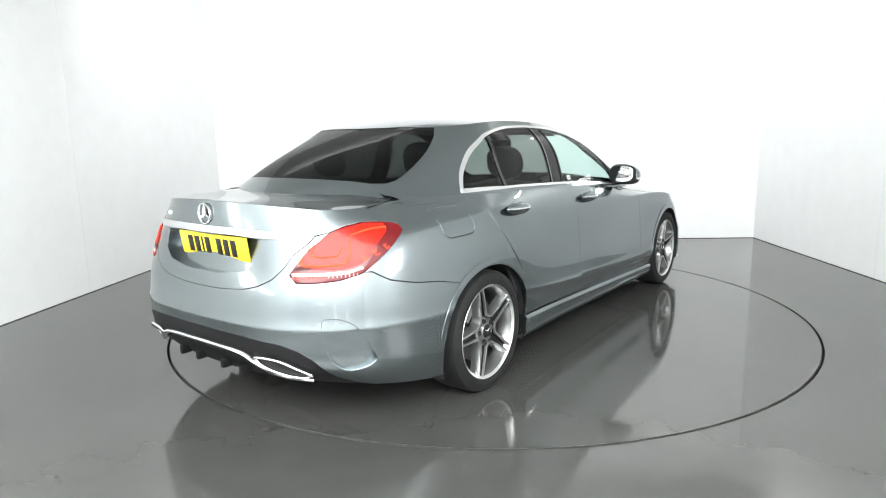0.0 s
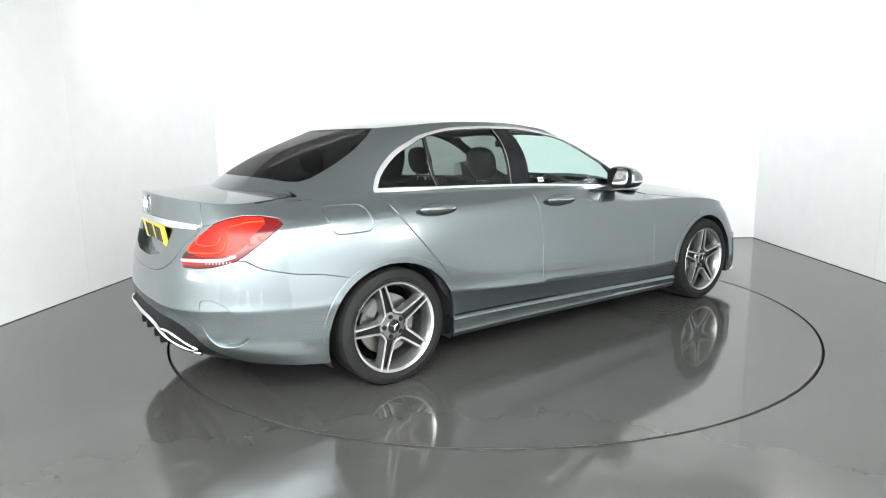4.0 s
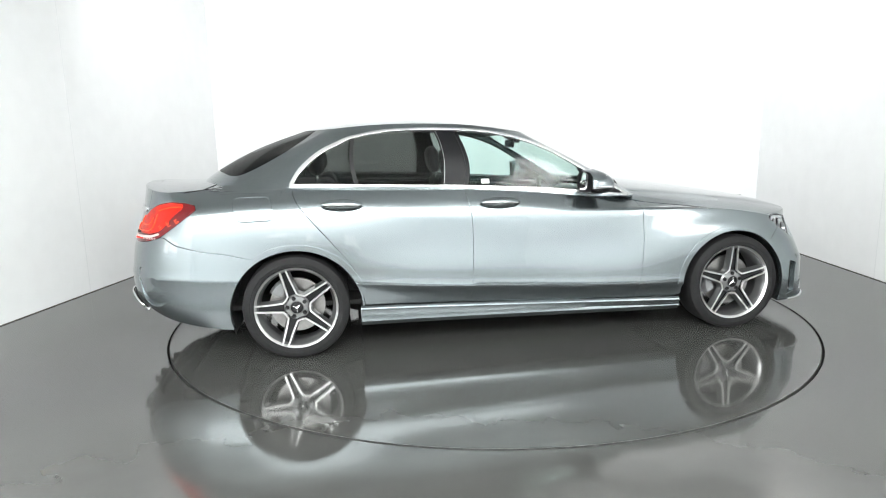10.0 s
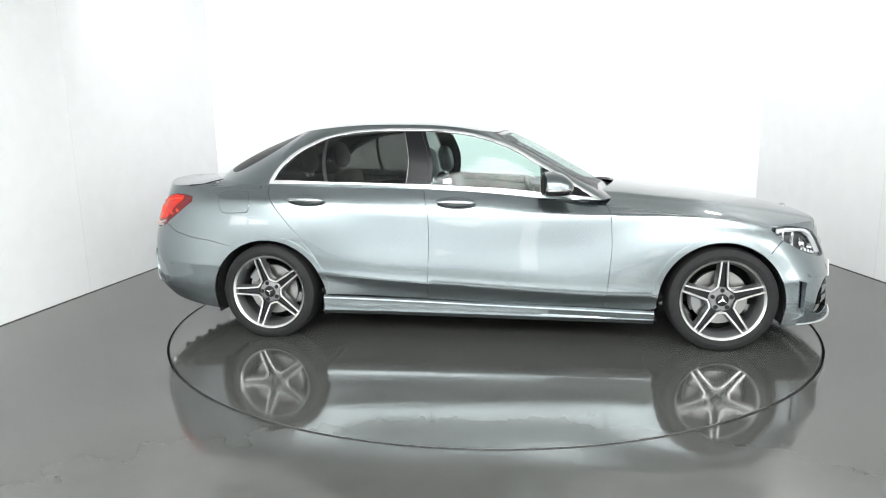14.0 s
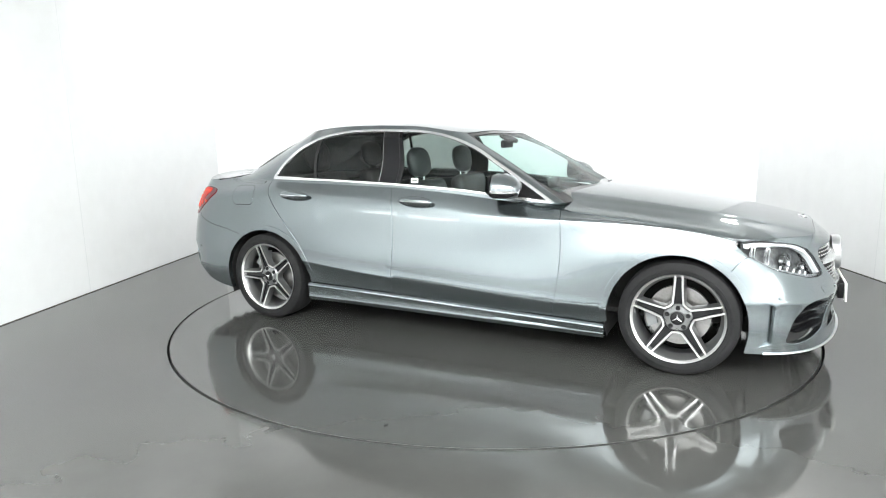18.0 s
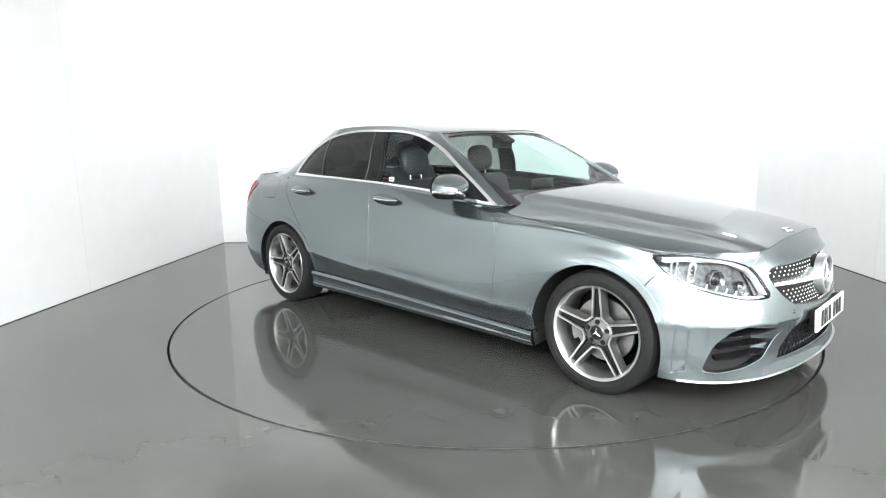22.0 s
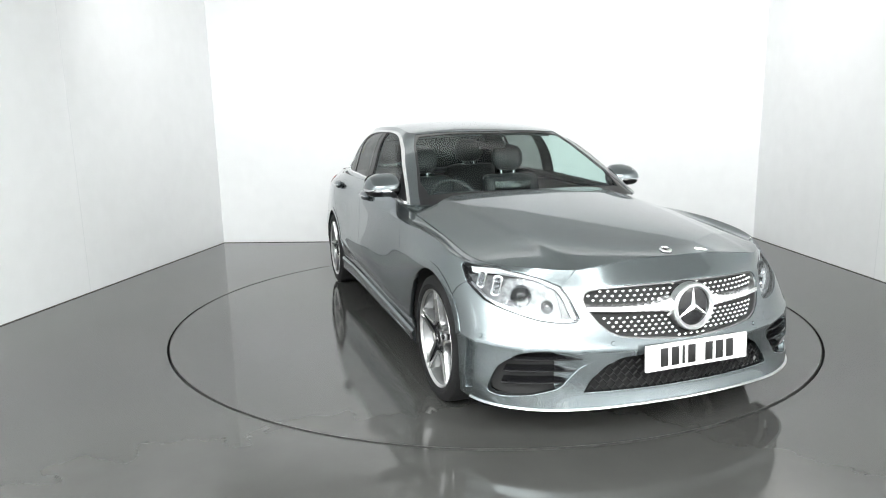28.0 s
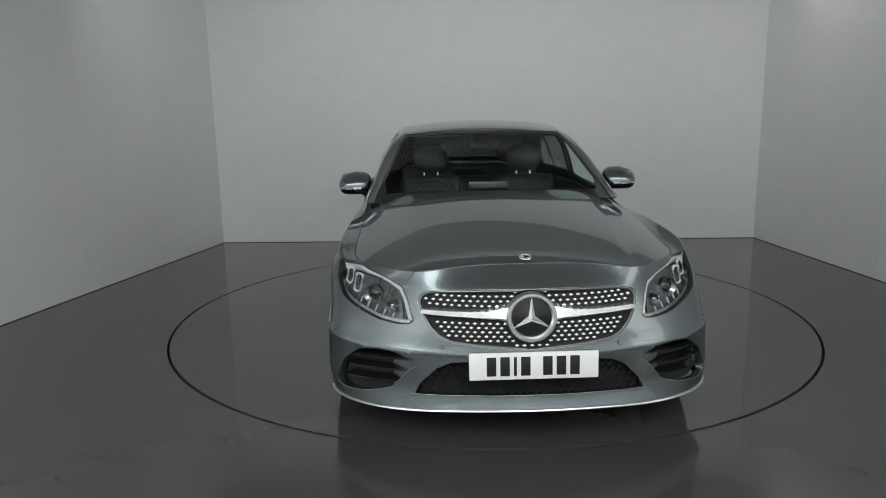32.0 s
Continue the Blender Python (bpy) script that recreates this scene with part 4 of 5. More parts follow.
LAMP_GREY = mat("lamp_grey", (0.20, 0.205, 0.21), 0.35, 0.8)
LAMP_CHROME = mat("lamp_reflector", (0.36, 0.365, 0.375), 0.24, 1.0, grain=0.4, scale=60)
LAMP_DARK = mat("lamp_housing", (0.17, 0.173, 0.177), 0.28, 0.7, grain=0.6, scale=45)
LED_WHITE = mat("light_guide", (0.62, 0.63, 0.64), 0.35)
for sd in (1, -1):
    lamp = panel("headlamp", BODY, LAMP, LAMP_DARK, car, sd, gap=-0.006, lift=-0.05, step=0.025, label="multi-reflector headlamp with a clear lens")
    g = panel("lens", BODY, LAMP, LENS, lamp, sd, gap=0.003, thick=0.004, step=0.025)
    g.visible_shadow = False
    panel("lamp_seal", BODY, LAMP, GLOSS_BLACK, lamp, sd, gap=0.002, lift=-0.004, thick=0.045, holes=[shrink(LAMP, 0.007)], step=0.02)
    # light guide along the upper edge, with a hook at its inner end
    near_edge, far_edge = shrink(LAMP, 0.011), shrink(LAMP, 0.027)
    panel("light_guide", BODY, near_edge[1:10] + far_edge[9:0:-1], LED_WHITE, lamp, sd, gap=0, lift=-0.014, thick=0.02, step=0.02, label="white light guide along the lamp's upper edge")
    panel("lower_trim", BODY, near_edge[10:] + far_edge[:9:-1], LAMP_CHROME, lamp, sd, gap=0, lift=-0.018, thick=0.02, step=0.02)
    deep = shrink(LAMP, 0.034)
    panel("inner_cover", BODY, [deep[6], deep[7], deep[8], deep[9], deep[11]], GLOSS_BLACK, lamp, sd, gap=0, lift=-0.034, step=0.02)
    aim = Vector((1, 0.45 * sd, 0.05)).normalized().to_track_quat("X", "Z").to_matrix().to_4x4()
    for x, y, z, wide, tall in ((1.775, .79, .692, .030, .074), (1.845, .745, .672, .034, .084)):
        # an upright cell: bright rounded frame, facetted pan and a small lens
        p, n = on_skin(BODY, x, y * sd, z, -0.034)
        rim_pts = rounded([(-wide / 2, -tall / 2), (wide / 2, -tall / 2), (wide / 2, tall / 2), (-wide / 2, tall / 2)], wide * 0.4, 4)
        cell = part("light_cell", tube([(0, q[0], q[1]) for q in rim_pts], 0.0055, 8, closed=True), LED_WHITE, lamp)
        cell.matrix_basis = Matrix.Translation(p) @ aim @ pose(0, 0, 0, 12 * sd)
        pan = bmesh.new()
        for i in range(4):
            for j in range(2):
                c = [pan.verts.new((-0.012, (j - 1 + u) * wide * 0.42, (i - 2 + w) * tall * 0.22)) for u, w in ((0, 0), (1, 0), (1, 1), (0, 1))]
                mid = pan.verts.new((-0.004, (j - 0.5) * wide * 0.42, (i - 1.4) * tall * 0.22))
                for k in range(4):
                    pan.faces.new((c[k], c[(k + 1) % 4], mid))
        o = part("cell_pan", pan, LAMP_CHROME, lamp, smooth=False)
        o.matrix_basis = cell.matrix_basis
    for x, y, z, r, m in ((1.935, .672, .640, .046, GLOSS_BLACK), (2.02, .588, .605, .026, LAMP_CHROME)):
        p, n = on_skin(BODY, x, y * sd, z, -0.040)
        m4 = Matrix.Translation(p) @ aim @ pose(0, 0, 0, 0, 0, -90)
        bowl = part("reflector", lathe([(r * 0.62, -0.004), (r * 0.80, 0.004), (r * 0.94, 0.012), (r, 0.012), (r * 1.04, -0.01)], 28), LAMP_CHROME, lamp)
        bowl.matrix_basis = m4
        q = part("projector_lens", lathe([(0.0005, 0.010), (r * 0.25, 0.009), (r * 0.48, 0.004), (r * 0.64, -0.005)], 24), m, lamp)
        q.matrix_basis = m4
    for k in range(5):
        p, n = on_skin(BODY, 1.90 + 0.035 * k, (.72 - 0.034 * k) * sd, .600 - 0.010 * k, -0.036)
        fin = part("reflector_rib", box((0.010, 0.004, 0.034), (0, 0, 0), 0.0015), LED_WHITE, lamp)
        fin.matrix_basis = Matrix.Translation(p) @ aim @ pose(0, 0, 0, 25 * sd)

RED_DEEP = mat("dark_red_lens", (0.11, 0.005, 0.007), 0.2, coat=0.5, spec=0.15)
RED_GLOW = mat("red_reflector", (0.40, 0.011, 0.005), 0.3, coat=0.2, spec=0.15, grain=0.45, scale=38)
LIGHT_BAR = mat("orange_red_bar", (0.80, 0.075, 0.02), 0.3, spec=0.2)
CLEAR_STRIP = mat("pale_reflector", (0.50, 0.42, 0.40), 0.3, spec=0.2, grain=0.15, scale=60)
for sd in (1, -1):
    tl = panel("tail_lamp", BODY, rounded(TAIL, 0.035, 5), RED_DEEP, car, sd, gap=0.002, lift=0.004, step=0.02, label="red wraparound tail lamp")
    up3 = pts3(BODY, (-2.352, .55, .785), (-2.318, .585, .852), (-2.25, .632, .910), (-2.19, .67, .932), (-2.115, .708, .944), (-2.04, .745, .938), (-2.045, .77, .915), (-2.10, .765, .87), (-2.165, .765, .80), (-2.24, .715, .775), (-2.31, .64, .775))
    panel("red_reflector", BODY, rounded(up3, 0.03, 4), RED_GLOW, tl, sd, gap=0, lift=0.007, thick=0.004, step=0.02)
    def on_lens(x, y, z, lift):
        return tuple(on_skin(BODY, x, y * sd, z, lift)[0])
    # two nested light guides, the pale ledge, the ribs under it and small prisms by the side
    for pts, r in ((((-2.335, .572, .83), (-2.35, .565, .795), (-2.31, .63, .788), (-2.245, .70, .79), (-2.215, .715, .82), (-2.19, .70, .885)), 0.0045),
                   (((-2.30, .60, .875), (-2.318, .595, .835), (-2.285, .645, .822), (-2.245, .685, .83), (-2.225, .69, .865)), 0.0038)):
        guide = curve([on_lens(*q, 0.008) for q in pts], 5)
        part("light_guide", tube(guide, r, 6), LIGHT_BAR, tl)
    part("light_guide", tube(curve([on_lens(*q, 0.008) for q in ((-2.19, .70, .905), (-2.11, .725, .915), (-2.04, .757, .918))], 5), 0.004, 6), LIGHT_BAR, tl)
    strip = pts3(BODY, (-2.374, .537, .757), (-2.31, .645, .759), (-2.235, .73, .766), (-2.19, .765, .782), (-2.188, .768, .774), (-2.245, .727, .755), (-2.31, .65, .749), (-2.374, .543, .748))
    panel("reversing_strip", BODY, strip, CLEAR_STRIP, tl, sd, gap=0, lift=0.008, thick=0.004, step=0.015)
    for k in range(17):
        u = k / 16
        x, y, z = -2.372 + 0.16 * u, .545 + .21 * u, .7365 + .012 * u * u
        part("lens_rib", tube([on_lens(x, y, z - 0.006, 0.006), on_lens(x, y, z + 0.007, 0.006)], 0.0022, 5), CLEAR_STRIP if k > 8 else RED_LENS, tl)
    for k in range(11):
        u = k / 10
        part("lens_rib", tube([on_lens(-2.374 + .05 * u, .545 + .06 * u, .768 + .004 * u, 0.008), on_lens(-2.366 + .05 * u, .545 + .06 * u, .785 + .012 * u, 0.008)], 0.0014, 5), INK, tl)
    for k in range(14):
        u, w = (k % 5) / 4, k // 5
        x, y, z = -2.17 + .05 * w - .02 * u, .752 + .012 * w, .795 + .026 * u + .018 * w
        part("lens_prism", tube([on_lens(x, y, z, 0.006), on_lens(x + 0.012 + .006 * (k % 3), y, z + 0.006, 0.006)], 0.0018, 5), LIGHT_BAR, tl)

# grille: dark backing, diamond studs, a broad blade and the round emblem
grille = panel("grille", BODY, both(GRILLE), UNDER, car, 1, gap=-0.006, lift=-0.035, step=0.035, label="black grille with rows of silver studs")
panel("grille_frame", BODY, both(GRILLE), RIM_GREY, grille, 1, gap=-0.001, lift=-0.006, holes=[shrink(both(GRILLE), 0.0035)], thick=0.03, step=0.02, label="thin silver grille surround")
stud_v, stud_f = [], []
outl = np.array(shrink(both(GRILLE), 0.015))
for row in range(13):
    z = 0.4715 + row * 0.0176
    for col in range(-16, 17):
        y = (col + (0.5 if row % 2 else 0.0)) * 0.031
        if abs(y) > 0.46:
            continue
        s, v = BODY.side(abs(y), z, 1)
        s = s if y >= 0 else -s
        if not inside(outl, np.array([[s, v]]))[0] or (y * y + (z - 0.586) ** 2) < 0.108 ** 2 or abs(z - 0.593) < 0.0195 + 0.06 * max(0, 0.18 - abs(y)):
            continue
        p = BODY.at(np.array([s]), np.array([v]))[0]
        n = BODY.normal(np.array([s]), np.array([v]))[0]
        p = Vector(p) - Vector(n) * 0.019
        w, h = 0.0094, 0.0060
        o = len(stud_v)
        stud_v += [(p.x, p.y - w, p.z), (p.x, p.y, p.z - h), (p.x, p.y + w, p.z), (p.x, p.y, p.z + h), (p.x + 0.0035, p.y, p.z), (p.x - 0.005, p.y, p.z)]
        stud_f += [(o + a, o + b, o + 4) for a, b in ((0, 1), (1, 2), (2, 3), (3, 0))] + [(o + b, o + a, o + 5) for a, b in ((0, 1), (1, 2), (2, 3), (3, 0))]
STUD = mat("silver_stud", (0.88, 0.88, 0.88), 0.35, 0.4)
studs = mesh_ob("grille_stud", stud_v, stud_f, STUD, grille, label="rows of small silver diamond studs")
tagged(studs, kind="stuff")
for sd in (1, -1):
    bm = bmesh.new()
    rows = []
    for y, z0, z1 in ((0.447, .581, .605), (0.40, .580, .606), (0.33, .579, .607), (0.25, .578, .608), (0.18, .575, .612), (0.13, .570, .624), (0.09, .56, .634)):
        row = []
        for k, deep in ((0, 0.032), (0.05, 0.008), (0.2, 0.001), (0.88, -0.002), (1, 0.032)):
            q, n = on_front(y, z0 + (z1 - z0) * k)
            row.append(bm.verts.new((q.x - deep, y * sd, q.z)))
        rows.append(row)
    for a, b in zip(rows, rows[1:]):
        for k in range(4):
            bm.faces.new((a[k], a[k + 1], b[k + 1], b[k])[::-1 if sd < 0 else 1])
    bm.normal_update()
    if sum(f.normal.x for f in bm.faces) < 0:
        bmesh.ops.reverse_faces(bm, faces=bm.faces[:])
    part("grille_blade", bm, BRIGHT_TRIM, grille, sharp=20)


def star(radius, thick, arm=0.2):
    """A plain three-armed star in the yz plane, raised towards +x."""
    bm = bmesh.new()
    c = bm.verts.new((thick, 0, 0))
    rim = []
    for k in range(6):
        a = radians(90 + 60 * k)
        r = radius if k % 2 == 0 else radius * arm
        rim.append(bm.verts.new((0, r * math.cos(a), r * math.sin(a))))
    for k in range(6):
        bm.faces.new((c, rim[k], rim[(k + 1) % 6]))
    bmesh.ops.recalc_face_normals(bm, faces=bm.faces)
    for f in bm.faces:
        if f.normal.x < 0:
            f.normal_flip()
    return bm


emblem = part("emblem", lathe([(0.101, -0.03), (0.101, 0.008), (0.096, 0.014), (0.086, 0.014), (0.080, 0.006), (0.080, -0.01)], 64), SATIN, car, "round silver emblem with a star")
emblem.matrix_basis = Matrix.Translation((2.212, -0.004, 0.587)) @ pose(0, 0, 0, 0, 0, -90) @ pose(0, 0, 0, 4, 0, 0)
disc = part("emblem_disc", lathe([(0.0005, 0.006), (0.05, 0.005), (0.082, 0.0)], 48), GLOSS_BLACK, emblem)
st = part("emblem_star", star(0.086, 0.012), CHROME, emblem, sharp=5, smooth=False)
st.matrix_basis = pose(0, 0.004, 0, 0, 0, 90)
p, n = Vector((2.02, 0, float(HOOD.height(2.02, 0)[0]))), Vector((0.25, 0, 1)).normalized()
badge = part("bonnet_badge", lathe([(0.0005, 0.004), (0.02, 0.004), (0.021, 0.006), (0.026, 0.005), (0.028, 0.0)], 32), CHROME, car)
badge.matrix_basis = Matrix.Translation(p + n * 0.001) @ n.to_track_quat("Y", "X").to_matrix().to_4x4()
sb = part("badge_star", star(0.021, 0.004), INK, badge, smooth=False)
sb.matrix_basis = pose(0, 0.0055, 0, 0, 0, 90)
p, n = on_skin(BODY, -2.40, 0, 0.982)
rb = part("boot_star", star(0.044, 0.012, 0.22), CHROME, car, sharp=5, smooth=False, label="chrome star badge")
rb.matrix_basis = Matrix.Translation(p + n * 0.006) @ pose(0, 0, 0, 0, 0, 180)
ring = part("star_ring", lathe([(0.042, 0), (0.044, 0.005), (0.047, 0.005), (0.049, 0)], 40), CHROME, rb)
ring.matrix_basis = pose(0, 0, 0, 0, 0, -90)

for y0, y1 in ((0.505, 0.465), (0.455, 0.435), (0.425, 0.395)):
    bar = [on_skin(BODY, -2.36, y, 0.962, 0.002)[0] for y in (y0, y1)]
    part("model_badge", tube([tuple(q) for q in bar], 0.007, 6, flat=1.6), CHROME, car, "plain chrome badge bar")

# lower intake: dark backing and honeycomb bars
intake = panel("lower_intake", BODY, both(INTAKE), UNDER, car, 1, gap=-0.006, lift=-0.06, step=0.04)
for row in range(6):
    z = 0.262 + row * 0.0265
    ylim = 0.465 if row < 2 else (0.44 if row == 2 else (0.405 if row == 3 else (0.36 if row == 4 else 0.28)))
    path = []
    m = int(2 * ylim / 0.017)
    for k in range(m + 1):
        y = (k - m / 2) * 0.017
        p, n = on_front(y, z, -0.022)
        path.append((p.x, y, z + 0.0085 * (1 if (k + row) % 2 else -1)))
    part("intake_bar", tube(path, 0.0046, 6), BLACK, intake)
for sd in (1, -1):
    si = panel("side_intake", BODY, SIDE_INTAKE, UNDER, car, sd, gap=-0.006, lift=-0.05, step=0.03)
    for z, y0, y1 in ((0.385, .745, .47), (0.335, .775, .50), (0.285, .785, .545)):
        path_o, rows = [], []
        bm = bmesh.new()
        for k in range(9):
            y = y0 + (y1 - y0) * k / 8
            p, n = on_front(y, z)
            zz = z + 0.012 * (k / 8)
            q = p - n * 0.004
            b = p - n * 0.05
            rows.append([bm.verts.new((q.x, q.y * sd, zz - 0.003)), bm.verts.new((q.x, q.y * sd, zz + 0.003)), bm.verts.new((b.x, b.y * sd, zz + 0.014)), bm.verts.new((b.x, b.y * sd, zz - 0.003))])
        for a, b in zip(rows, rows[1:]):
            for k in range(4):
                bm.faces.new((a[k], a[(k + 1) % 4], b[(k + 1) % 4], b[k]))
        bmesh.ops.recalc_face_normals(bm, faces=bm.faces)
        part("intake_fin", bm, GLOSS_BLACK, si)
    def slot_sink(P, N, s, v):
        return P - N * (0.006 + 0.042 * np.clip((P[:, 0] - 1.82) / 0.065, 0, 1))[:, None], N
    panel("corner_slot", BODY, SLOT, PAINT, car, sd, gap=-0.004, step=0.015, shape=slot_sink)

    def ramp_sink(P, N, s, v):
        return P - N * (0.001 + 0.075 * np.clip((np.abs(P[:, 1]) - 0.47) / 0.17, 0, 1) ** 1.3)[:, None], N
    panel("intake_ramp", BODY, pts3(BODY, (2.16, .435, .393), (2.14, .50, .36), (2.125, .54, .315), (2.113, .574, .272), (2.06, .68, .24), (2.06, .665, .30), (2.075, .638, .36), (2.085, .60, .40), (2.12, .52, .412)), PAINT, si, sd, gap=-0.004, step=0.015, shape=ramp_sink)
    p, n = on_skin(BODY, 1.905, .845 * sd, .474)
    for x, y, z in ((1.905, .845, .474), (2.16, .36, .455), (-2.13, .81, .50)):
        p, n = on_skin(BODY, x, y * sd, z)
        q = part("parking_sensor", lathe([(0.0005, 0.004), (0.008, 0.004), (0.0095, 0.002), (0.010, -0.002)], 20), PAINT, car)
        q.matrix_basis = Matrix.Translation(p) @ n.to_track_quat("Y", "Z").to_matrix().to_4x4()
for sd in (1, -1):
    panel("washer_cover", BODY, rounded(pts3(BODY, (2.10, .56, .487), (2.135, .46, .492), (2.145, .448, .452), (2.115, .54, .445)), 0.012, 3), PAINT, car, sd, gap=0.001, lift=0.0012, step=0.02, thick=0.003, edge=0.001)
lip = BODY.at(np.linspace(-BODY.near(1.84, .862, .175)[0], BODY.near(1.84, .862, .175)[0], 60), np.full(60, 0.006))
part("front_lip", tube([tuple(q) for q in lip], 0.008, 8, flat=0.7), SATIN, car, "silver lip under the front bumper")

# rear chrome: strip over the plate, lower strip, exhaust trims
half = pts3(BODY, (-2.415, 0, .93), (-2.405, .22, .929), (-2.365, .44, .925), (-2.30, .578, .918), (-2.315, .572, .90), (-2.38, .43, .898), (-2.41, .22, .90), (-2.42, 0, .90))
panel("boot_strip", BODY, both(half, BS), CHROME, car, 1, gap=0, lift=0.008, step=0.025, label="chrome strip above the number plate")
low = pts3(BODY, (-2.335, .60, .286), (-2.385, .50, .298), (-2.42, .43, .328), (-2.445, .36, .365), (-2.468, .27, .398), (-2.485, 0, .408))
path = [BODY.at(np.array([s]), np.array([v]))[0] for s, v in low]
path = curve([tuple(map(float, q)) for q in path], 5)
part("lower_strip", tube([(x - 0.01, y, z) for x, y, z in path] + [(x - 0.01, -y, z) for x, y, z in path[-2::-1]], 0.011, 8), CHROME, car, "chrome strip along the diffuser")
for sd in (1, -1):
    tip = [(-2.458, .372, .385), (-2.45, .44, .395), (-2.429, .51, .388), (-2.39, .575, .355), (-2.352, .61, .322), (-2.36, .565, .303), (-2.39, .50, .312), (-2.425, .42, .345)]
    ex = [BODY.at(*[np.array([c]) for c in BODY.near(*q)])[0] for q in tip]
    ex = curve([tuple(map(float, q)) for q in ex], 4, closed=True)
    trim = part("exhaust_trim", tube([(x - 0.012, y * sd, z) for x, y, z in ex], 0.0075, 8, closed=True), CHROME, car, "chrome exhaust trim")
    panel("exhaust_opening", BODY, pts3(BODY, *tip), UNDER, trim, sd, gap=0.002, lift=0.002, step=0.03)
    for y in (0.10, 0.24):
        f = part("diffuser_fin", box((0.07, 0.026, 0.045), (-2.42, y * sd, 0.30), 0.008), BLACK, car)


# ---- number plates: plain bars stand for the characters ----
def number_plate(m, material, parent_label):
    pl = part("number_plate", box((0.012, 0.52, 0.111), (0, 0, 0), 0.004), material, car, parent_label)
    pl.matrix_basis = m
    y = -0.19
    for k in range(7):
        w = 0.038 if k != 2 else 0.012
        b = part("plate_bar", box((0.003, w, 0.078), (0.0072, y + w / 2, 0.0), 0.001), INK, pl)
        y += w + 0.0165 + (0.034 if k == 3 else 0.0)
    return pl


number_plate(pose(2.247, 0.0, 0.398, 0, -3, 0), WHITE_PL, "white front number plate with dark bars")
part("plate_bracket", box((0.03, 0.46, 0.09), (2.226, 0, 0.40), 0.004), BLACK, car)
number_plate(pose(-2.380, 0.0, 0.832, 0, 8, 180), YELLOW_PL, "yellow rear number plate with dark bars")


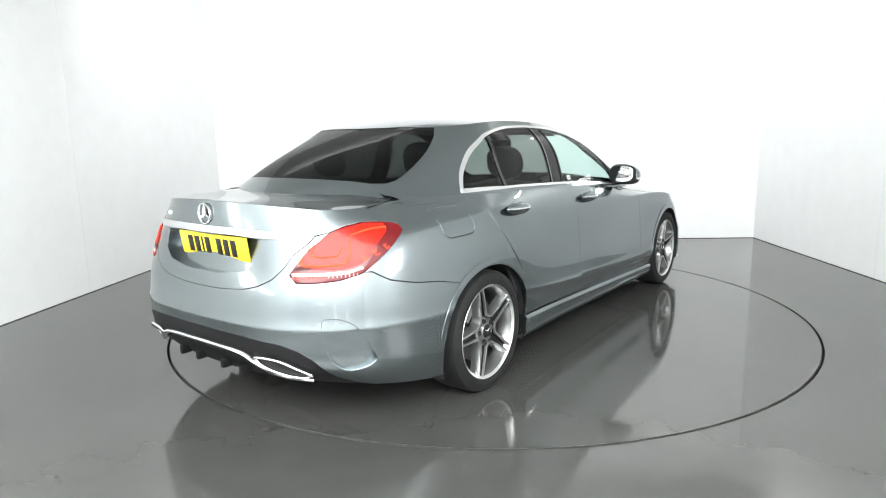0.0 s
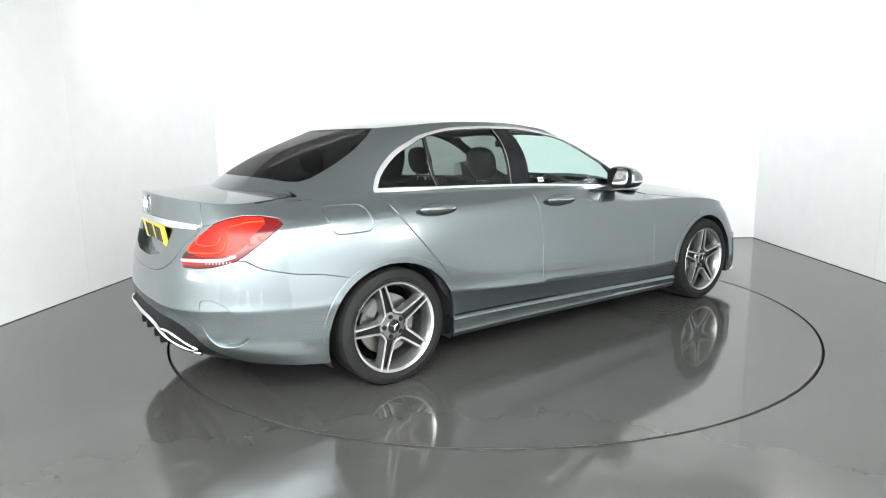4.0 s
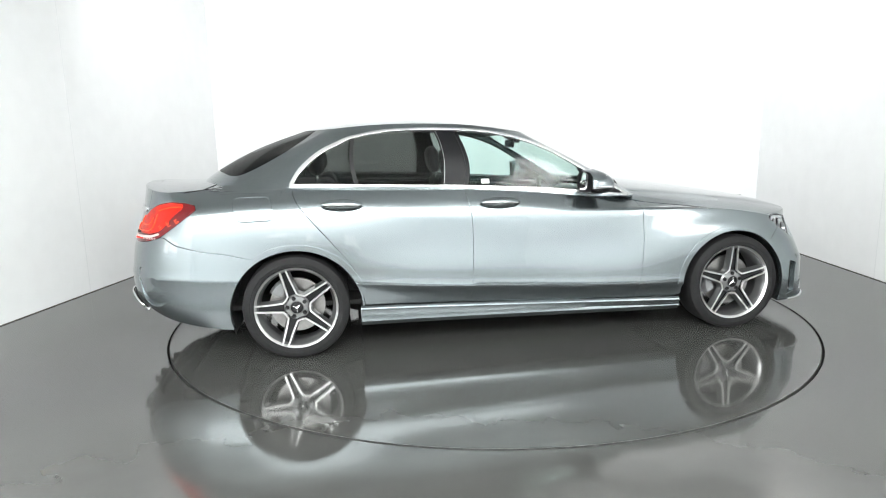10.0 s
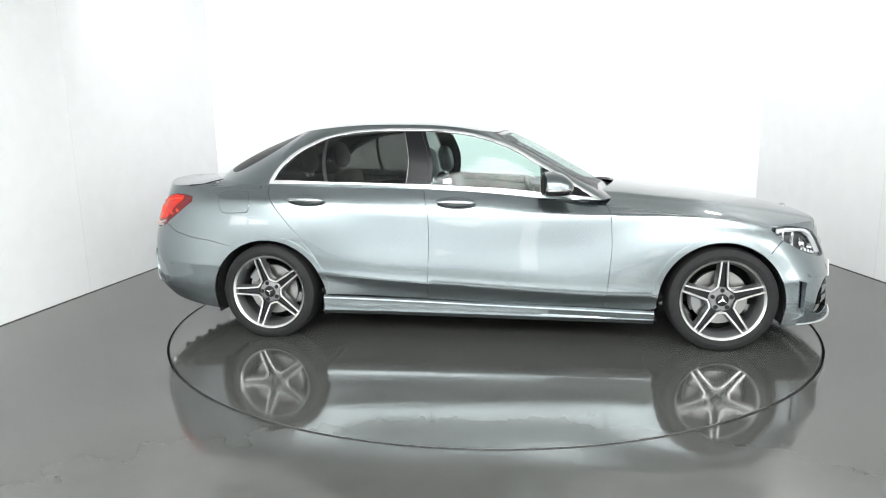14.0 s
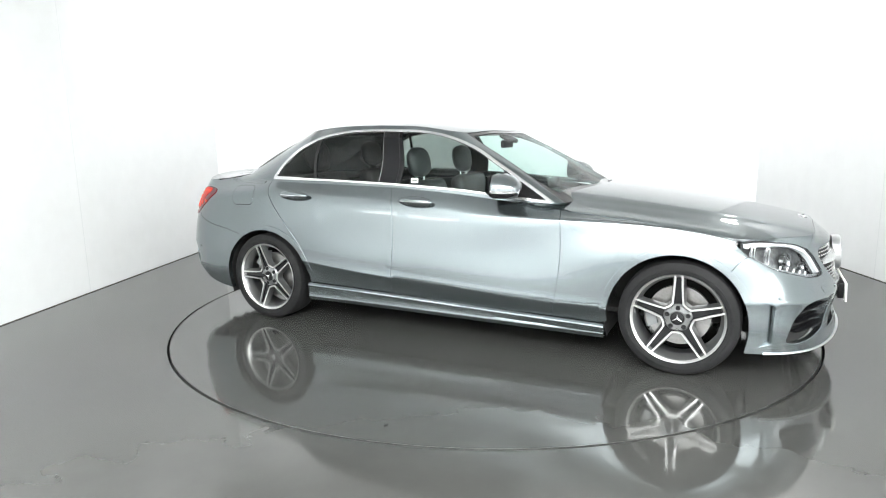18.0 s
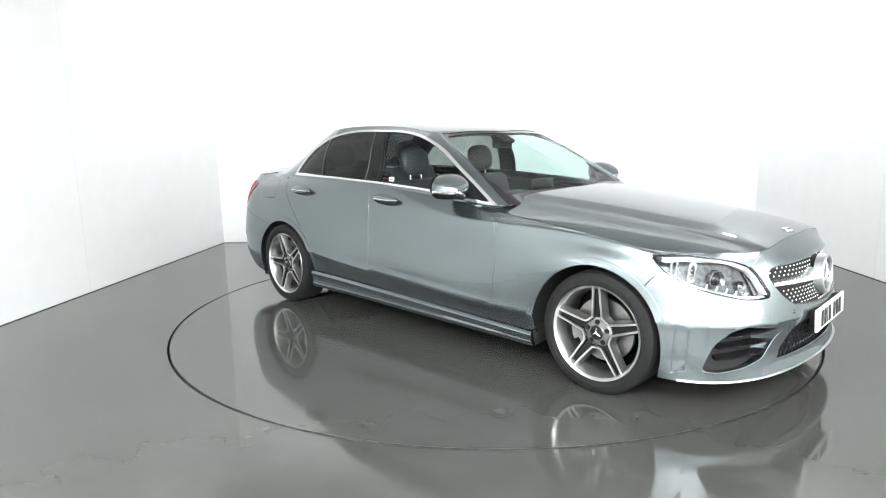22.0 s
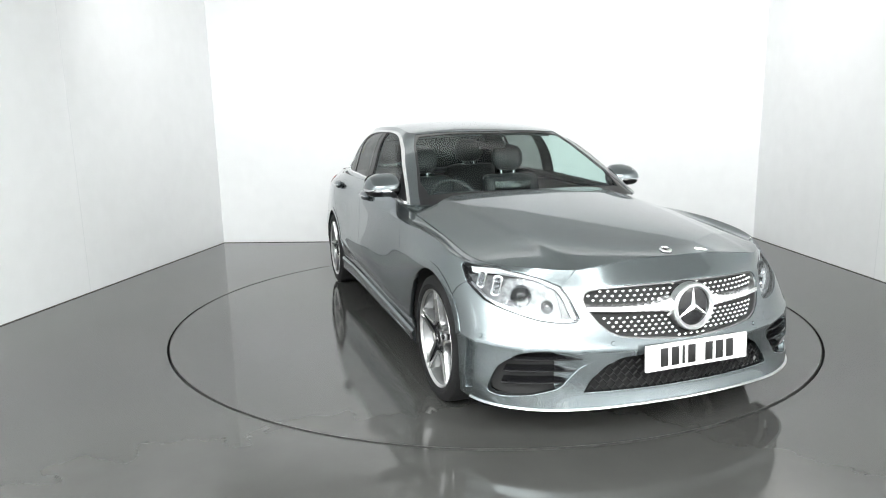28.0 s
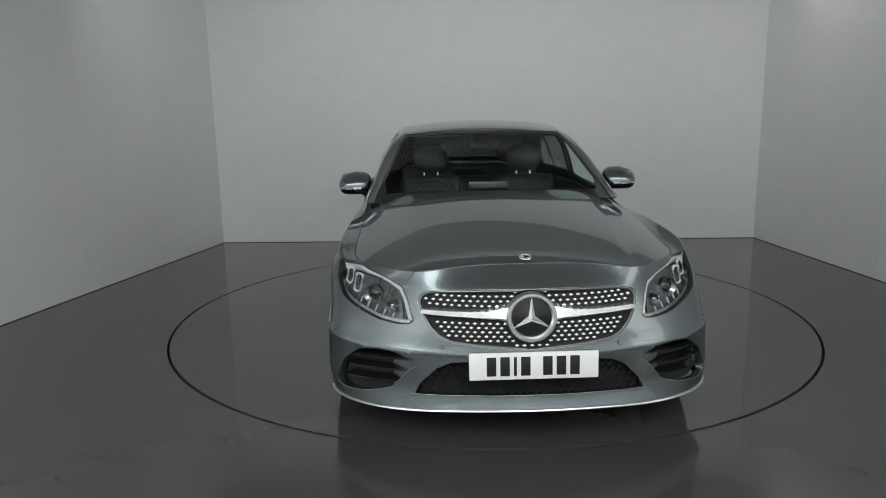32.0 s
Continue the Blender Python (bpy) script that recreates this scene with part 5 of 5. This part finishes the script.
# ---- wheels ----
def wheel_mesh():
    """Builds one wheel at the origin, its outer face to -y."""
    R = 0.317
    wheel = part("wheel", lathe([(0.222, 0.08), (0.226, -0.02), (0.212, -0.03), (0.222, -0.078), (0.236, -0.098), (0.243, -0.104)], 72), RIM_GREY, car, "five twin-spoke two-tone alloy wheel")
    tyre = lathe([(0.236, 0.10), (0.28, 0.112), (0.303, 0.106), (R - 0.002, 0.085), (R, 0.05), (R, 0.0), (R, -0.05), (R - 0.002, -0.082), (0.308, -0.100), (0.291, -0.111), (0.271, -0.1135), (0.268, -0.1115), (0.260, -0.112), (0.247, -0.106), (0.242, -0.098)], 80)
    part("tyre", tyre, RUBBER, wheel, "black low-profile tyre")
    part("rim_lip", lathe([(0.232, -0.097), (0.236, -0.102), (0.2445, -0.108), (0.247, -0.104)], 80), RIM_CUT, wheel, "machined bright rim edge")
    part("brake_disc", lathe([(0.06, -0.005), (0.075, -0.012), (0.165, -0.012), (0.165, 0.012)], 64), BRAKE, wheel, "steel brake disc")
    part("hub_back", lathe([(0.0005, -0.02), (0.07, -0.02), (0.085, 0.0)], 40), UNDER, wheel)
    cal = bmesh.new()
    prof = []
    for k in range(9):
        a = radians(155 + 50 * k / 8)
        prof.append([cal.verts.new((r * math.cos(a), y, r * math.sin(a))) for r, y in ((0.115, -0.02), (0.115, -0.045), (0.168, -0.05), (0.182, -0.03), (0.182, 0.0))])
    for a, b in zip(prof, prof[1:]):
        for k in range(4):
            cal.faces.new((a[k], a[k + 1], b[k + 1], b[k]))
    cal.faces.new(prof[0])
    cal.faces.new(prof[-1][::-1])
    bmesh.ops.recalc_face_normals(cal, faces=cal.faces)
    part("brake_caliper", cal, CALIPER, wheel)

    def y_face(r):
        return -0.085 - 0.019 * min(1, max(0, (r - 0.05) / 0.18))

    for k in range(5):
        base = 90 + 72 * k
        # web of the spoke, set back between its two bright ribs
        bm = bmesh.new()
        rows = []
        d, side = Vector((math.cos(radians(base)), 0, math.sin(radians(base)))), Vector((-math.sin(radians(base)), 0, math.cos(radians(base))))
        for r, lat in ((0.045, 0.034), (0.075, 0.0285), (0.105, 0.0245), (0.165, 0.0205), (0.240, 0.017)):
            rows.append([bm.verts.new(d * r + side * (lat * k) + Vector((0, y_face(r) + deep, 0))) for k, deep in ((-1.0, 0.004), (-0.7, 0.024), (0.7, 0.024), (1.0, 0.004))])
        for a, b in zip(rows, rows[1:]):
            for j in range(3):
                bm.faces.new((a[j], a[j + 1], b[j + 1], b[j]))
        bmesh.ops.recalc_face_normals(bm, faces=bm.faces)
        part("spoke", bm, RIM_DARK, wheel)
        for sg in (-1, 1):
            # a bright rib that bends over to meet the next spoke's rib, and the grey flank below it
            path = [d * r + side * (sg * lat) for r, lat in ((0.242, 0.0175), (0.165, 0.021), (0.105, 0.025), (0.079, 0.0275))]
            bend = radians(base + 36 * sg)
            path.append(Vector((math.cos(bend), 0, math.sin(bend))) * 0.0775)
            rib, flank_bm, top, side_rows = bmesh.new(), bmesh.new(), [], []
            for i, p in enumerate(path):
                t3 = (path[min(i + 1, 4)] - path[max(i - 1, 0)]).normalized()
                out = Vector((-t3.z, 0, t3.x))
                out *= 1 if out.dot(side) * sg > 0 else -1
                if i == 4:
                    out = Vector((math.cos(bend), 0, math.sin(bend)))
                q = p + Vector((0, y_face(p.length), 0))
                top.append([rib.verts.new(q - out * 0.0062 + Vector((0, 0.010, 0))), rib.verts.new(q - out * 0.0050), rib.verts.new(q + out * 0.0050), rib.verts.new(q + out * 0.0058 + Vector((0, 0.004, 0)))])
                side_rows.append([flank_bm.verts.new(q + out * w + Vector((0, deep, 0))) for w, deep in ((0.0056, 0.003), (0.0125, 0.022), (0.0150, 0.05))])
            for a, b in zip(top, top[1:]):
                for j in range(3):
                    rib.faces.new((a[j], a[j + 1], b[j + 1], b[j]))
            for a, b in zip(side_rows, side_rows[1:]):
                for j in range(2):
                    flank_bm.faces.new((a[j], a[j + 1], b[j + 1], b[j]))
            bmesh.ops.recalc_face_normals(rib, faces=rib.faces)
            bmesh.ops.recalc_face_normals(flank_bm, faces=flank_bm.faces)
            part("spoke_rib", rib, RIM_CUT, wheel, sharp=30)
            part("spoke_flank", flank_bm, RIM_GREY, wheel, sharp=60)
        bolt = part("wheel_bolt", lathe([(0.0005, -0.001), (0.007, -0.002), (0.011, -0.004), (0.0125, -0.001), (0.0125, 0.02)], 16), RIM_DARK, wheel)
        bolt.location = (0.056 * math.cos(radians(base)), -0.083, 0.056 * math.sin(radians(base)))
    part("hub", lathe([(0.036, -0.088), (0.04, -0.082), (0.066, -0.079), (0.076, -0.07), (0.08, -0.03)], 40), RIM_GREY, wheel)
    cap = part("hub_cap", lathe([(0.0005, -0.093), (0.028, -0.092), (0.033, -0.09), (0.036, -0.086)], 32), RIM_DARK, wheel, "round hub cap with a star")
    s3 = part("cap_star", star(0.030, 0.003), CHROME, wheel, smooth=False)
    s3.matrix_basis = pose(0, -0.0935, 0, 0, 0, -90)
    return wheel


first = wheel_mesh()
first.matrix_basis = pose(1.42, -0.778, 0.3175, 0, 0, 0)
for x, y, turn, spin in ((-1.42, -0.788, 0, 55), (1.42, 0.778, 180, 10), (-1.42, 0.788, 180, 40)):
    copy_thing(first, Matrix.Translation((x, y, 0.3175)) @ pose(0, 0, 0, 0, 0, turn) @ pose(0, 0, 0, 0, spin, 0))

# wheel wells and underbody
for x in (-1.415, 1.405):
    for sd in (1, -1):
        bm = bmesh.new()
        rows = []
        for k in range(25):
            a = radians(-20 + 220 * k / 24)
            rows.append([bm.verts.new((x + r * math.cos(a) * (1.03 if x < 0 else 1.0), y * sd, 0.30 + r * math.sin(a))) for r, y in ((0.378, 0.872), (0.385, 0.80), (0.385, 0.50), (0.05, 0.50))])
        for a, b in zip(rows, rows[1:]):
            for k in range(3):
                bm.faces.new((a[k], a[k + 1], b[k + 1], b[k]))
        bmesh.ops.recalc_face_normals(bm, faces=bm.faces)
        part("wheel_arch_liner", bm, UNDER, car)
part("underbody", box((2.06, 1.62, 0.10), (0.0, 0, 0.225), 0.02), UNDER, car)
part("front_underbody", box((0.26, 1.2, 0.10), (1.86, 0, 0.25), 0.02), UNDER, car)
part("rear_underbody", box((0.34, 1.15, 0.12), (-2.02, 0, 0.31), 0.02), UNDER, car)
part("axle_cover", box((0.8, 0.95, 0.12), (1.40, 0, 0.26), 0.02), UNDER, car)
part("rear_axle_cover", box((0.8, 0.95, 0.12), (-1.42, 0, 0.28), 0.02), UNDER, car)
part("front_carrier", box((0.10, 1.0, 0.45), (1.98, 0, 0.45), 0.02), UNDER, car)
part("rear_carrier", box((0.06, 1.0, 0.45), (-2.22, 0, 0.62), 0.02), UNDER, car)

# side skirts
for sd in (1, -1):
    bm = bmesh.new()
    rows = []
    n = 30
    for k in range(n + 1):
        x = 1.03 - 2.07 * k / n
        zt = sill_z(x) - 0.004
        yb = float(BODY.at(*[np.array([c]) for c in BODY.side(x, zt + 0.02)])[0][1])
        zb = 0.172 - 0.011 * (x - 0.0)
        rows.append([bm.verts.new((x, (yb + o) * sd, z)) for o, z in ((-0.05, zt), (0.004, zt), (0.014, zt - 0.010), (0.016, zt - 0.018), (0.007, zt - 0.052), (0.009, zb + 0.034), (0.010, zb + 0.026), (-0.006, zb), (-0.08, zb))])
    for a, b in zip(rows, rows[1:]):
        for k in range(8):
            bm.faces.new((a[k], a[k + 1], b[k + 1], b[k]))
    bm.faces.new(rows[0])
    bm.faces.new(rows[-1][::-1])
    bmesh.ops.recalc_face_normals(bm, faces=bm.faces)
    part("side_skirt", bm, PAINT, car, sharp=25)


# ---- handles and mirrors ----
for sd in (1, -1):
    for x, z in ((-1.128, 0.913), (-0.168, 0.901)):
        p, n = on_skin(BODY, x, 0.87 * sd, z)
        bm = bmesh.new()
        bmesh.ops.create_uvsphere(bm, u_segments=28, v_segments=12, radius=1)
        bmesh.ops.scale(bm, vec=(0.122, 0.027, 0.034), verts=bm.verts)
        h = part("door_handle", bm, PAINT, car, "body-coloured pull handle with a chrome strip")
        m = Matrix.Translation(p + n * 0.022) @ pose(0, 0, 0, 0, 1.5, 0)
        h.matrix_basis = m
        bm = bmesh.new()
        bmesh.ops.create_uvsphere(bm, u_segments=28, v_segments=12, radius=1)
        bmesh.ops.scale(bm, vec=(0.100, 0.008, 0.042), verts=bm.verts)
        c = part("handle_cup", bm, PAINT, h)
        c.matrix_basis = pose(0, -0.020 * sd, -0.008)
        part("handle_strip", tube([(-0.10 + 0.2 * k / 12, (0.027 * math.sqrt(max(0, 1 - ((-0.10 + 0.2 * k / 12) / 0.113) ** 2))) * sd, 0.0) for k in range(13)], 0.0062, 6), CHROME, h)
    # mirror: painted cap, chrome strip, black underside, glass and arm
    def shell(lat0, lat1, grow=1.0, n=10, m=40):
        bm = bmesh.new()
        rows = []
        for i in range(n + 1):
            la = radians(lat0 + (lat1 - lat0) * i / n)
            row = []
            for k in range(m):
                lo = 2 * math.pi * k / m
                c = abs(math.cos(la)) ** 0.75
                x, y, z = c * math.cos(lo), c * math.sin(lo), math.sin(la)
                x = (abs(x) ** 0.8 * 0.112 if x > 0 else -abs(x) ** 0.4 * 0.070)
                u = math.copysign(abs(y) ** 0.58, y)
                up = math.copysign(abs(z) ** 0.85, z)
                tall = (0.086 - 0.022 * max(0, u + 0.2) ** 2 - 0.034 * max(0, x / 0.112) ** 1.5) if z > 0 else 0.062
                row.append(bm.verts.new((x * grow, u * 0.108 * sd * grow, up * tall * grow - 0.012)))
            rows.append(row)
        for a, b in zip(rows, rows[1:]):
            for k in range(m):
                bm.faces.new((a[k], a[(k + 1) % m], b[(k + 1) % m], b[k]))
        if abs(lat0) > 89:
            bmesh.ops.remove_doubles(bm, verts=bm.verts, dist=1e-4)
        bmesh.ops.recalc_face_normals(bm, faces=bm.faces)
        return bm

    bm = shell(-6, 89.5)
    mi = part("door_mirror", bm, PAINT, car, "grey door mirror with an indicator strip")
    mi.matrix_basis = Matrix.Translation((0.425, 0.882 * sd, 1.014)) @ pose(0, 0, 0, 0, 0, -8 * sd)
    part("mirror_strip", shell(-18, -6, 1.012, 4), CHROME, mi)
    part("mirror_underside", shell(-89.9, -18, 1.0), GLOSS_BLACK, mi)
    bm = bmesh.new()
    bmesh.ops.create_uvsphere(bm, u_segments=24, v_segments=12, radius=1)
    for v in bm.verts:
        x, y, z = v.co
        v.co = (x * 0.004 - 0.068, math.copysign(abs(y) ** 0.6, y) * 0.086, math.copysign(abs(z) ** 0.6, z) * 0.056)
    part("mirror_glass", bm, mat("mirror_glass", (0.9, 0.9, 0.9), 0.02, 1.0), mi, "silvered mirror glass").matrix_basis = pose(-0.004, 0, 0, 0, 4, 10 * sd)
    bm = bmesh.new()
    bmesh.ops.create_uvsphere(bm, u_segments=24, v_segments=12, radius=1)
    for v in bm.verts:
        x, y, z = v.co
        v.co = (x * 0.006 - 0.065, math.copysign(abs(y) ** 0.6, y) * 0.094, math.copysign(abs(z) ** 0.6, z) * 0.064)
    part("mirror_rim", bm, BLACK, mi)
    part("mirror_foot", tube([(0.0, 0.02 * -sd, -0.055), (0.03, -0.06 * sd, -0.07), (0.06, -0.12 * sd, -0.08)], 0.026, 10, flat=0.5), GLOSS_BLACK, mi)


# ---- cabin ----
def seat(x, y, z=0.385):
    s = part("seat", box((0.50, 0.50, 0.16), (0, 0, 0.0), 0.06, seg=4), LEATHER, car, "dark leather seat")
    s.matrix_basis = pose(x, y, z)
    bm = box((0.13, 0.48, 0.62), (0, 0, 0.31), 0.055, seg=4)
    b = part("backrest", bm, LEATHER, s)
    b.matrix_basis = pose(-0.22, 0, 0.02, 0, -16, 0)
    bm = bmesh.new()
    bmesh.ops.create_uvsphere(bm, u_segments=24, v_segments=16, radius=1)
    for v in bm.verts:
        v.co = (v.co.x * 0.055, math.copysign(abs(v.co.y) ** 0.75, v.co.y) * 0.135, math.copysign(abs(v.co.z) ** 0.75, v.co.z) * 0.105)
    h = part("headrest", bm, LEATHER, s)
    h.matrix_basis = pose(-0.43, 0, 0.745, 0, -10, 0)
    for k in (-1, 1):
        part("headrest_post", tube([(-0.42, 0.055 * k, 0.60), (-0.43, 0.055 * k, 0.70)], 0.0075, 8), BRIGHT_TRIM, s)
    return s


seat(0.02, -0.37)
seat(0.02, 0.37)
for y in (-0.38, 0.38):
    r = seat(-0.86, y, 0.43)
part("rear_bench_middle", box((0.14, 0.32, 0.52), (-1.16, 0, 0.70), 0.05, m=pose(0, 0, 0, 0, -16, 0)), LEATHER, car)
part("dashboard", box((0.42, 1.30, 0.22), (0.62, 0, 0.785), 0.07, seg=4), LEATHER, car, "dark dashboard")
part("instrument_hood", box((0.22, 0.36, 0.10), (0.50, -0.37, 0.90), 0.04, seg=3), LEATHER, car)
part("centre_screen", box((0.02, 0.26, 0.13), (0.47, 0.0, 0.945), 0.008), GLOSS_BLACK, car)
wheel_rim = [(0, 0.18 * math.cos(2 * math.pi * k / 36), 0.18 * math.sin(2 * math.pi * k / 36)) for k in range(36)]
sw = part("steering_wheel", tube(wheel_rim, 0.015, 8, closed=True), LEATHER, car, "dark leather steering wheel")
sw.matrix_basis = pose(0.32, -0.37, 0.85, 0, -24, 0)
part("steering_boss", box((0.05, 0.14, 0.11), (0.02, 0, 0), 0.02), LEATHER, sw)
for a in (0, 180, 270):
    part("steering_spoke", tube([(0.01, 0.05 * math.cos(radians(a)), 0.05 * math.sin(radians(a))), (0.0, 0.175 * math.cos(radians(a)), 0.175 * math.sin(radians(a)))], 0.014, 6), SATIN, sw)
part("inside_mirror", box((0.025, 0.21, 0.055), (0.12, 0, 1.245), 0.012), BLACK, car)
part("sensor_cover", box((0.11, 0.14, 0.03), (0.135, 0, 1.285), 0.012, m=pose(0, 0, 0, 0, 28, 0)), BLACK, car)
part("centre_console", box((1.0, 0.22, 0.22), (0.25, 0, 0.55), 0.03), TRIM_GREY, car)
part("parcel_shelf", box((0.55, 1.28, 0.03), (-1.58, 0, 0.985), 0.01), LEATHER, car)
part("cabin_floor", box((3.1, 1.5, 0.03), (-0.35, 0, 0.30), 0.005), UNDER, car)
part("bulkhead", box((0.03, 1.4, 0.50), (0.84, 0, 0.55), 0.005), UNDER, car)
part("scuttle", box((0.16, 1.16, 0.02), (0.85, 0, 0.915), 0.005, m=pose(0, 0, 0, 0, 12, 0)), BLACK, car, "black plastic scuttle")
head = [tuple(q[:2]) for q in edge]
panel("headlining", ROOF, shrink(head + [(x, -y) for x, y in head[-2:0:-1]], 0.02), TRIM_GREY, car, 1, step=0.06, gap=0, lift=-0.03, edge=0.0)
for sd in (1, -1):
    panel("door_lining", BODY, flank(BODY, (0.72, 0.9), (0.72, 0.35), (-1.0, 0.35), (-1.35, 0.95), (-.9, 0.985), (-.3, 0.97), (.3, 0.93)), LEATHER, car, sd, step=0.08, gap=0, lift=-0.06)


# ---- what moves ----
def motions():
    """The turntable carries the car round at an even pace."""
    rows_car, rows_disc = [], []
    for t in range(0, 33):
        a = 56.75 - 4.42 * t
        m = Matrix.Rotation(radians(a), 4, "Z")
        rows_car.append((t, m @ Matrix.Translation((0.0764, -0.0189, 0.0))))
        rows_disc.append((t, m))
    walk(car, rows_car)
    walk(turntable, rows_disc)


motions()
